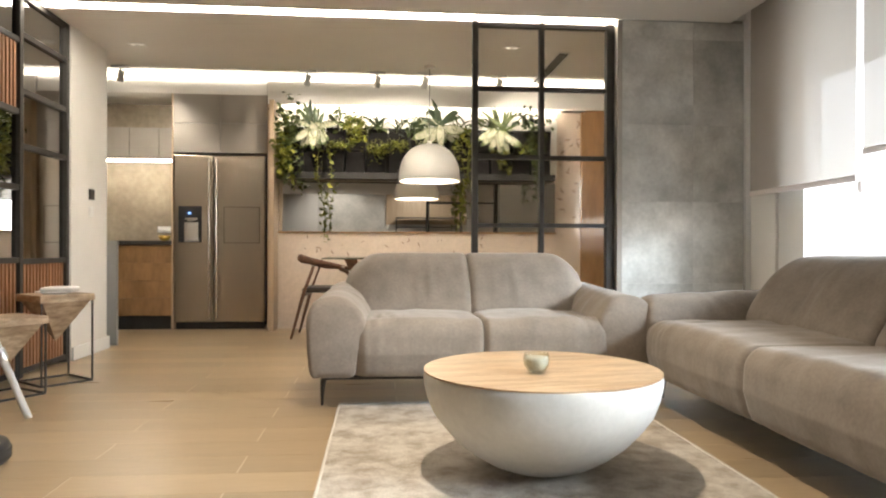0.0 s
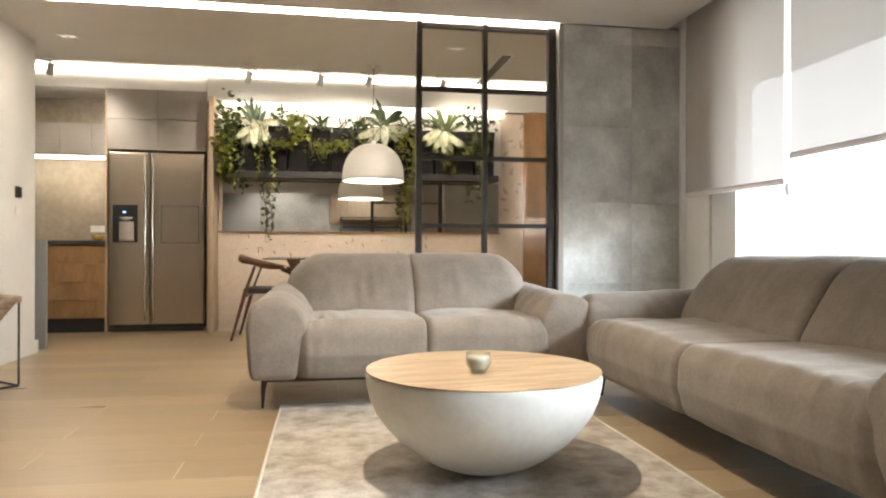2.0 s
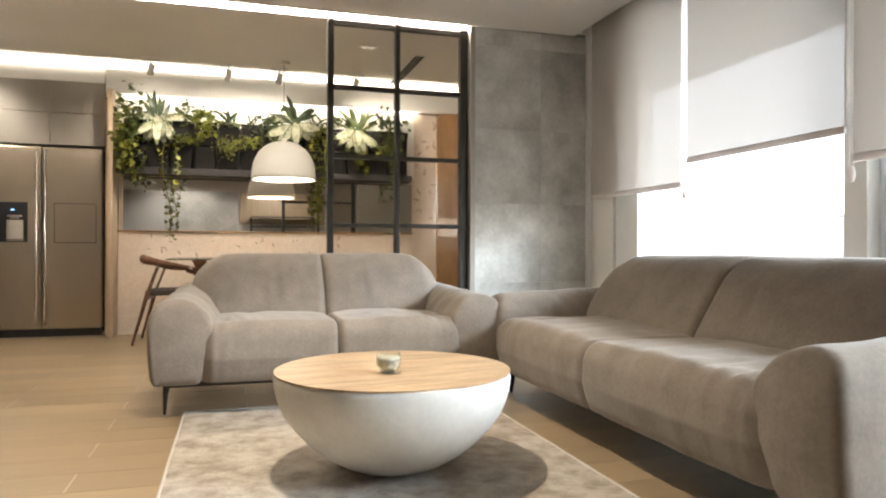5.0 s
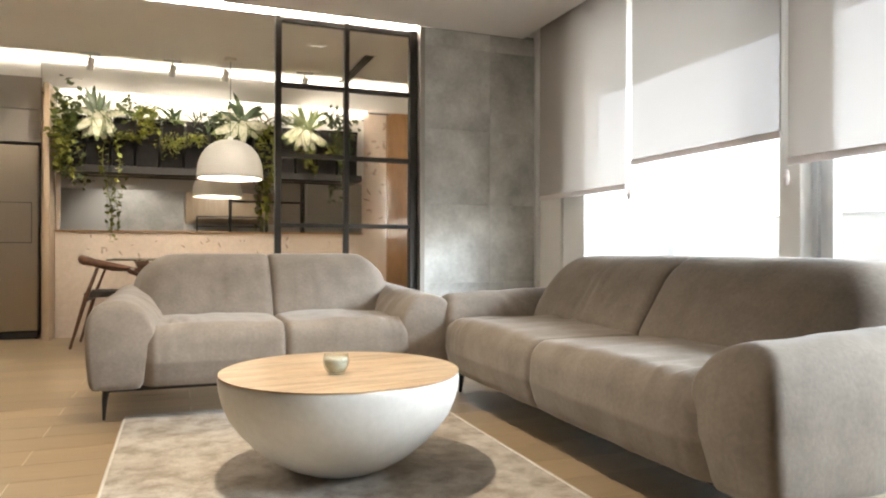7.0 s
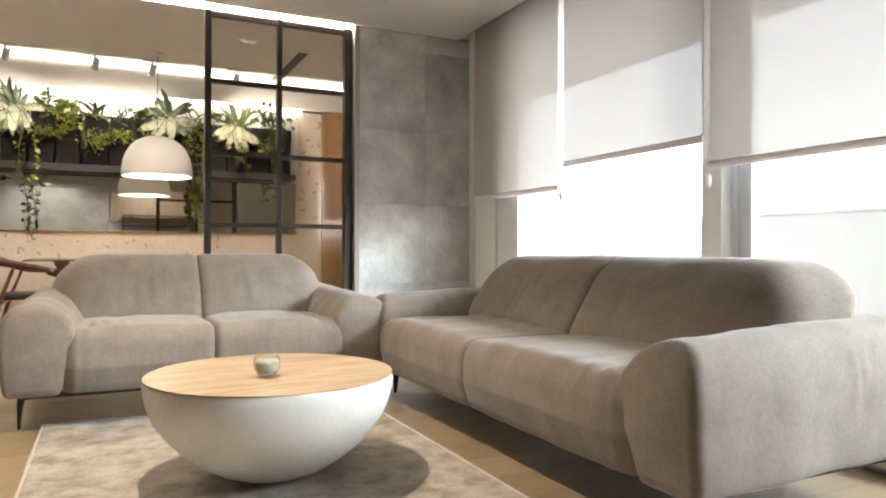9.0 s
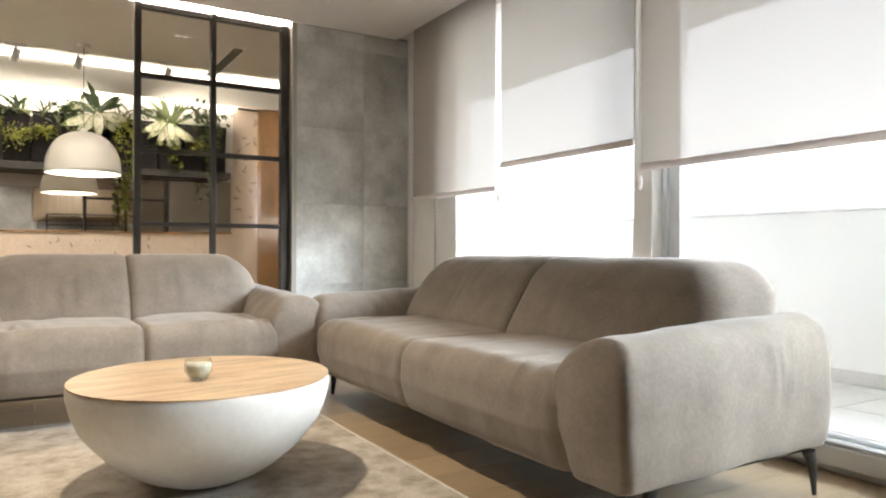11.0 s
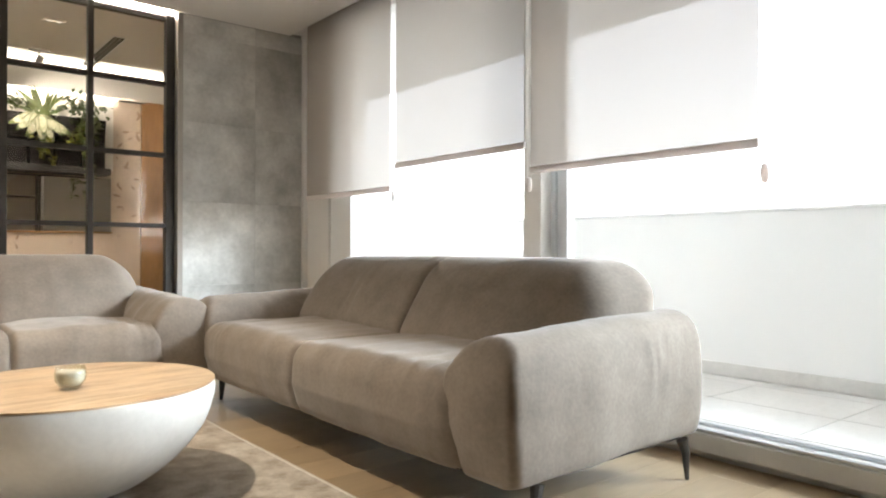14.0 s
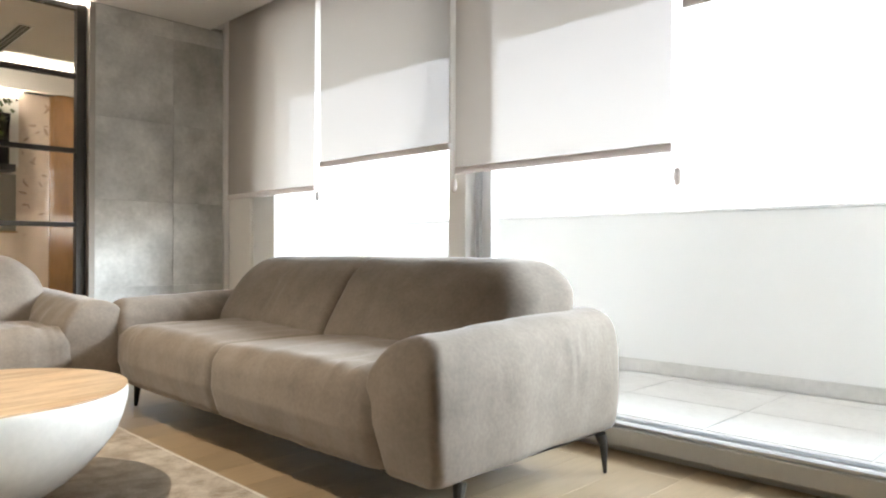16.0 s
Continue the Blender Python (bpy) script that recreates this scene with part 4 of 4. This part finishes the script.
def leafy_plant(name, m, sets, rng, label, category="plant"):
    """Large leaves as separate pieces round one crown; sets: (mesh, count, elevation from, to, scale)."""
    p = thing(name, m, label, category, "wall plants")
    part("stem", ring_tube(bmesh.new(), [(0, 0, -0.05), (0, -0.01, 0.05)], [0.014, 0.008], 8), LEAF_MID, p)
    for me, count, e0, e1, sc in sets:
        for k in range(count):
            az = radians(70 + 220 * (k + rng.random()) / count)     # a fan out from the wall
            el = radians(rng.uniform(e0, e1))
            ob = new("leaf", me)
            ob.parent = p
            s = sc * rng.uniform(0.75, 1.15)
            ob.matrix_basis = Matrix.Translation((rng.uniform(-0.05, 0.05), -0.01 + rng.uniform(-0.03, 0.02), rng.uniform(-0.05, 0.05))) @ Euler((0, 0, az)).to_matrix().to_4x4() @ Euler((el, rng.uniform(-0.4, 0.4), 0)).to_matrix().to_4x4() @ Matrix.Scale(s, 4)
    return p


def foliage(bm, rng, centre, spread, count, size, droop=0.6, lean=-0.3):
    """Many small leaves round a centre, joined."""
    for _ in range(count):
        c = Vector(centre) + Vector((rng.gauss(0, spread[0]), rng.gauss(0, spread[1]), rng.gauss(0, spread[2])))
        c.y = min(c.y, 0.06)
        s = size * rng.uniform(0.6, 1.3)
        rot = Euler((rng.uniform(-1.2, 0.6), rng.uniform(-0.7, 0.7), rng.uniform(0, 6.28))).to_matrix()
        q = [Vector(v) * s for v in ((0, -0.5, 0), (0.33, -0.12, 0.08), (0.28, 0.2, 0.05), (0, 0.55, -0.1), (-0.28, 0.2, 0.05), (-0.33, -0.12, 0.08), (0, 0.0, -0.03))]
        v = [bm.verts.new(c + rot @ k) for k in q]
        for a, b in ((0, 1), (1, 2), (2, 3), (3, 4), (4, 5), (5, 0)):
            bm.faces.new((v[a], v[b], v[6]))
    return bm


def bush(m, material, rng, spread, count, size, label, strands=0, drop=0.5):
    p = thing("trailing_plant" if strands else "bushy_plant", m, label, "plant", "wall plants")
    f = part("foliage", foliage(bmesh.new(), rng, (0, -0.05, 0.05), spread, count, size), material, p)
    f["kind"] = "stuff"
    for _ in range(strands):
        x, y = rng.uniform(-0.08, 0.08), -0.10
        pts, bm, L = [], bmesh.new(), drop * rng.uniform(0.6, 1.1)
        n = 9
        for i in range(n + 1):
            t = i / n
            pts.append((x + 0.04 * math.sin(t * 5 + x * 40), y - 0.03 * math.sin(t * 3), 0.05 - L * t))
        ring_tube(bm, pts, 0.0025, 5)
        for q in pts[1:]:
            foliage(bm, rng, q, (0.022, 0.015, 0.02), 3, size * 0.95)
        part("strand", bm, material, p)
    return p


rng = random.Random(5)
TOP_Z, LOW_Z = 2.05, 1.82
PY = 7.17
pale = "pale variegated broad-leaved plant in a wall pot"
p = leafy_plant("broadleaf_plant", pose(-0.67, PY - 0.08, TOP_Z + 0.02), (), rng, pale)
rosette(p, BIG_DARK, 6, 60, 130, 0.4, 0.72, rng)
rosette(p, BIG_PALE, 7, -195, 15, 0.4, 1.15, rng)
rosette(p, BIG_PALE, 7, -150, -30, 0.8, 1.2, rng)
p = leafy_plant("broadleaf_plant", pose(1.22, PY - 0.08, TOP_Z - 0.02), (), rng, pale)
rosette(p, BIG_PALE, 8, -165, -15, 0.5, 1.25, rng)
rosette(p, BIG_PALE, 3, -130, -50, 1.1, 1.1, rng)
rosette(p, BLADE, 14, 30, 150, 0.4, 1.15, rng)
p = leafy_plant("broadleaf_plant", pose(0.60, PY - 0.10, TOP_Z + 0.03), (), rng, "dark green plant with pale lower leaves")
rosette(p, BIG_DARK, 11, 15, 165, 0.5, 0.85, rng)
rosette(p, BIG_PALE, 9, -190, 10, 0.4, 1.3, rng)
leafy_plant("spider_plant", pose(-0.04, PY, TOP_Z), ((BLADE, 24, 10, 75, 1.0), (BIG_DARK, 5, 30, 75, 0.6)), rng, "spiky narrow-leaved green plant")
leafy_plant("spider_plant", pose(0.19, PY, TOP_Z - 0.02), ((BLADE, 16, 30, 80, 0.6),), rng, "small grassy green plant")
leafy_plant("spider_plant", pose(0.83, PY, TOP_Z - 0.01), ((BLADE, 20, 30, 80, 0.75),), rng, "small grassy green plant")
bush(pose(-0.93, PY - 0.03, TOP_Z + 0.02), LEAF_MID, rng, (0.085, 0.04, 0.10), 120, 0.066, "dense green trailing climber", 6, 0.60)
bush(pose(-0.96, PY - 0.07, LOW_Z + 0.03), LEAF_LIME, rng, (0.06, 0.03, 0.12), 80, 0.062, "yellow green trailing climber", 4, 0.42)
bush(pose(-0.44, PY, TOP_Z + 0.04), LEAF_MID, rng, (0.075, 0.05, 0.045), 90, 0.055, "bushy green fern in a wall pot")
bush(pose(-0.44, PY - 0.07, LOW_Z + 0.00), LEAF_LIME, rng, (0.055, 0.025, 0.022), 190, 0.028, "lime green moss fern over its pot")
bush(pose(-0.27, PY - 0.04, TOP_Z - 0.02), LEAF_LIME, rng, (0.07, 0.04, 0.06), 46, 0.062, "yellow variegated bushy plant", 3, 0.26)
bush(pose(-0.25, PY, TOP_Z + 0.03), LEAF_MID, rng, (0.06, 0.04, 0.03), 60, 0.045, "bushy green plant in a wall pot")
bush(pose(-0.03, PY - 0.09, LOW_Z - 0.05), LEAF_LIME, rng, (0.055, 0.022, 0.045), 300, 0.026, "lime green moss fern hanging over its pot")
bush(pose(0.18, PY - 0.08, LOW_Z + 0.01), LEAF_LIME, rng, (0.05, 0.022, 0.025), 190, 0.026, "lime green moss fern hanging over its pot")
bush(pose(0.34, PY - 0.06, TOP_Z - 0.04), LEAF_DARK, rng, (0.055, 0.04, 0.045), 55, 0.062, "dark green small-leaved plant")
bush(pose(0.40, PY - 0.01, TOP_Z + 0.03), LEAF_MID, rng, (0.06, 0.04, 0.03), 50, 0.05, "bushy green plant in a wall pot")
bush(pose(0.84, PY - 0.07, TOP_Z - 0.14), LEAF_LIME, rng, (0.045, 0.03, 0.08), 46, 0.056, "yellow green trailing climber", 5, 0.88)
bush(pose(1.03, PY, TOP_Z + 0.03), LEAF_MID, rng, (0.07, 0.04, 0.035), 70, 0.055, "bushy green plant in a wall pot")
bush(pose(1.53, PY, TOP_Z + 0.05), LEAF_DARK, rng, (0.085, 0.05, 0.05), 90, 0.062, "dark green bushy plant")
bush(pose(1.62, PY - 0.04, TOP_Z - 0.06), LEAF_MID, rng, (0.06, 0.04, 0.09), 60, 0.056, "green trailing climber in a pot", 5, 0.76)
bush(pose(1.20, PY - 0.07, LOW_Z - 0.06), LEAF_LIME, rng, (0.04, 0.02, 0.03), 16, 0.05, "yellow green trailing climber", 2, 0.26)
bush(pose(1.50, PY - 0.08, LOW_Z - 0.01), LEAF_LIME, rng, (0.06, 0.02, 0.03), 90, 0.034, "lime green bushy plant")
bush(pose(0.45, PY - 0.08, LOW_Z + 0.0), LEAF_LIME, rng, (0.05, 0.022, 0.03), 110, 0.03, "lime green moss fern over its pot")
bush(pose(-0.53, PY - 0.09, LOW_Z - 0.05), LEAF_LIME, rng, (0.03, 0.02, 0.03), 14, 0.05, "long trailing yellow green climber", 3, 0.90)

# pressed leaves set in the pink plaster
deco = random.Random(11)
wall_b = bpy.data.objects["wall_back"]
panel = [o for o in le.children if o.name.startswith("panel")][0]
leaf_deco = bmesh.new()
for _ in range(22):
    x, z = deco.uniform(1.90, 2.12), deco.uniform(0.95, 2.2)
    a, sz = deco.uniform(0, 6.28), deco.uniform(0.02, 0.05)
    u, w = Vector((math.cos(a), 0, math.sin(a))), Vector((-math.sin(a), 0, math.cos(a)))
    c = Vector((x, 7.337, z))
    v = [leaf_deco.verts.new(c + u * p * sz + w * q * sz) for p, q in ((-1, 0), (-0.3, 0.3), (0.4, 0.28), (1, 0), (0.4, -0.28), (-0.3, -0.3))]
    leaf_deco.faces.new(v)
d1 = part("pressed_leaf", leaf_deco, PINK_LEAF, wall_b, "brown pressed leaf inlays")
d1["kind"] = "stuff"
leaf_deco = bmesh.new()
for _ in range(40):
    x, z = deco.uniform(0.2, 2.8), deco.uniform(0.62, 0.96)
    a, sz = deco.uniform(0, 6.28), deco.uniform(0.012, 0.032)
    u, w = Vector((math.cos(a), 0, math.sin(a))), Vector((-math.sin(a), 0, math.cos(a)))
    c = Vector((x, 0.0085, z))
    v = [leaf_deco.verts.new(c + u * p * sz + w * q * sz) for p, q in ((-1, 0), (-0.3, 0.3), (0.4, 0.28), (1, 0), (0.4, -0.28), (-0.3, -0.3))]
    leaf_deco.faces.new(v)
d2 = part("pressed_leaf", leaf_deco, PINK_LEAF, panel, "brown pressed leaf inlays")
d2["kind"] = "stuff"

# ---- ceiling fittings ----
def spot(m):
    s = thing("spotlight", m, "small white cylindrical ceiling spotlight", "spotlight", "ceiling spotlights")
    part("mount", boxes((-0.075, 0.075, -0.02, 0.02, -0.018, 0.0), bevel=0.003), FRAME_WHITE, s)
    part("stem", ring_tube(bmesh.new(), [(0, 0, -0.018), (0, 0, -0.06)], 0.007, 8), FRAME_WHITE, s)
    bm = ring_tube(bmesh.new(), [(0.012, -0.012, -0.05), (-0.012, 0.02, -0.135)], 0.028, 18)
    part("head", bm, FRAME_WHITE, s, smooth=True)
    part("lens", ring_tube(bmesh.new(), [(-0.0122, 0.0204, -0.1355), (-0.0124, 0.0207, -0.1365)], 0.022, 16), BULB, s)
    return s


s0 = spot(pose(SPOT_X[0], SPOT_Y, CEIL))
for x in SPOT_X[1:]:
    copy_thing(s0, pose(x, SPOT_Y, CEIL))

ac = thing("air_vent", pose(1.515, 6.18, CEIL), "dark linear slot air diffuser in the ceiling", "vent")
part("frame", boxes((-0.055, -0.045, -0.53, 0.53, -0.006, 0.0), (0.045, 0.055, -0.53, 0.53, -0.006, 0.0), (-0.045, 0.045, -0.53, -0.52, -0.006, 0.0), (-0.045, 0.045, 0.52, 0.53, -0.006, 0.0)), FRAME_WHITE, ac)
for k in range(3):
    part("slat", boxes((-0.038 + k * 0.028, -0.020 + k * 0.028, -0.52, 0.52, -0.008, -0.001)), SHELF_GREY, ac)
gv = thing("wall_vent", pose(2.05, 7.32, 2.31), "square metal ceiling vent grille", "vent")
part("frame", boxes((-0.13, 0.13, -0.06, 0.06, -0.008, -0.001), bevel=0.002), ALU, gv)
for k in range(4):
    part("slat", boxes((-0.115, 0.115, -0.048 + k * 0.027, -0.036 + k * 0.027, -0.012, -0.0085)), SHELF_GREY, gv)
def downlight(m):
    dl = thing("downlight", m, "twin recessed ceiling downlight, the rear pair added", "light", "ceiling downlights")
    part("frame", boxes((-0.07, 0.07, -0.04, 0.04, -0.004, 0.0), bevel=0.001), FRAME_WHITE, dl)
    for dx in (-0.03, 0.03):
        part("lens", lathe(bmesh.new(), [(0, -0.0045), (0.018, -0.0045), (0.018, -0.006), (0, -0.006)], 16, (dx, 0)), LENS_DIM, dl)
    return dl


# the last two fittings are made up, to go with the rear fill lamps
for px, py in ((1.05, 5.56), (-1.95, 5.75), (0.22, 2.52), (REAR_FILL_X[0], -5.2), (REAR_FILL_X[1], -5.2)):
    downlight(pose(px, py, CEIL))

# ---- side tables, tripod and vacuum by the screen ----
def nest_table(m, h, w, label):
    t = thing("side_table", m, label, "table", "nest of side tables")
    half = w / 2
    part("top", boxes((-half, half, -half, half, h - 0.045, h), bevel=0.006), RAW_WOOD, t)
    bm = bmesh.new()
    z = h - 0.047
    k = half * 0.86
    v = [bm.verts.new(q) for q in ((-k, -k, z), (k, -k, z), (k, k, z), (-k, k, z))]
    tip = bm.verts.new((0.0, 0.0, z - 0.25))
    bm.faces.new(v)
    for i in range(4):
        bm.faces.new((v[i], tip, v[(i + 1) % 4]))
    part("block", bm, RAW_WOOD, t, "inverted wooden pyramid block")
    r = 0.0045
    for sx in (-1, 1):
        for sy in (-1, 1):
            x, y = sx * (half - 0.012), sy * (half - 0.012)
            part("leg", boxes((x - r, x + r, y - r, y + r, 0.013, h - 0.046)), BLACK_METAL, t)
    e = half - 0.012
    part("foot_frame", boxes((-e, e, -e - r, -e + r, 0, 0.012), (-e, e, e - r, e + r, 0, 0.012), (-e - r, -e + r, -e + r, e - r, 0, 0.012), (e - r, e + r, -e + r, e - r, 0, 0.012)), BLACK_METAL, t)
    return t


nest_table(pose(-2.01, 4.50, 0, rz=49), 0.545, 0.325, "wooden side table with pyramid block on steel frame")
nest_table(pose(-2.10, 4.08, 0, rz=55), 0.445, 0.32, "lower wooden side table on a thin steel frame")
nk = thing("plate", pose(-2.01, 4.50, 0.546), "white plate with folded napkin on the side table", "plate")
part("dish", lathe(bmesh.new(), [(0, 0.0), (0.07, 0.0), (0.115, 0.012), (0.113, 0.015), (0.07, 0.005), (0, 0.004)], 28), LAMP_WHITE, nk, smooth=True)
part("napkin", soft_box(bmesh.new(), (0.02, 0.0, 0.025), (0.20, 0.13, 0.035), 0.016, 8, None, 0.012, 2.0), NAPKIN, nk, smooth=True)

tp = thing("tripod_stand", pose(-2.05, 3.30, 0), "white tubular tripod stand with grey clamps", "stand")
for k, (fx, fy) in enumerate(((0.345, 0.24), (-0.10, -0.35), (-0.15, 0.35))):
    leg = part("leg", ring_tube(bmesh.new(), [(fx, fy, 0.0), (fx * 0.1, fy * 0.1, 1.05)], [0.016, 0.020], 12), FRAME_WHITE, tp, smooth=True)
    a, b = Vector((fx, fy, 0)), Vector((fx * 0.1, fy * 0.1, 1.05))
    part("clamp", ring_tube(bmesh.new(), [a.lerp(b, 0.28), a.lerp(b, 0.33)], 0.024, 12), ALU, leg, "grey metal clamp")
part("head", lathe(bmesh.new(), [(0, 1.02), (0.05, 1.02), (0.05, 1.10), (0, 1.10)], 20), FRAME_WHITE, tp)

rv = thing("robot_vacuum", pose(-1.585, 2.76, 0.004), "black round robot vacuum cleaner on the floor", "vacuum")
part("body", lathe(bmesh.new(), [(0, 0.0), (0.15, 0.0), (0.165, 0.01), (0.17, 0.03), (0.17, 0.065), (0.162, 0.082), (0.14, 0.088), (0, 0.09)], 48), DARK_PLASTIC, rv, smooth=True)
part("bumper", lathe(bmesh.new(), [(0.169, 0.02), (0.175, 0.022), (0.175, 0.055), (0.169, 0.058)], 48), SHELF_GREY, rv, smooth=True)
part("button", lathe(bmesh.new(), [(0, 0.0905), (0.03, 0.0905), (0.03, 0.093), (0, 0.093)], 24), CHROME, rv)

# dark metal shelf at the rear, seen in the mirror
rs = thing("metal_shelf", pose(1.35, -6.20, 0), "dark steel shelf rack against the rear wall", "shelf")
for x in (-0.9, 0.0, 0.9):
    part("post", boxes((x - 0.02, x + 0.02, -0.02, 0.02, 0, 1.75)), BLACK_METAL, rs)
for z in (0.45, 0.95, 1.45, 1.73):
    part("board", boxes((-0.88, 0.88, -0.15, 0.15, z, z + 0.03)), SHELF_GREY, rs)

# ---- floor planks ----
floor = bpy.data.objects["floor"]
PW, PL = 0.2125, 1.2


def plank_mesh(length):
    bm = boxes((0.0024, length - 0.0024, 0.0009, PW - 0.0009, -0.009, 0.0))
    bmesh.ops.recalc_face_normals(bm, faces=bm.faces)
    me = bpy.data.meshes.new("plank")
    bm.to_mesh(me)
    bm.free()
    me.materials.append(FLOOR_WOOD)
    return me


full_plank = plank_mesh(PL)
rest = bmesh.new()
for r in range(-43, 28):
    y = 2.513 - PW / 2 + r * PW
    shift = -1.115 if r % 2 == 0 else -0.53
    for k in range(-3, 5):
        x = shift + PL * (k - 0)
        x0, x1 = max(x, -4.2), min(x + PL, 2.70)
        if x1 - x0 < 0.03 or y > 7.9 or y < -6.5:
            continue
        if y > 0.9:
            if x1 - x0 > PL - 0.001:
                ob = new("plank", full_plank)
            else:
                ob = new("plank", plank_mesh(x1 - x0))
            ob.parent = floor
            ob.location = (x0, y, 0)
        else:
            box(rest, x0 + 0.002, x1 - 0.002, y + 0.0008, y + PW - 0.0008, -0.009, 0.0)
ob = part("planks_rear", rest, FLOOR_WOOD, floor)
ob["kind"] = "stuff"
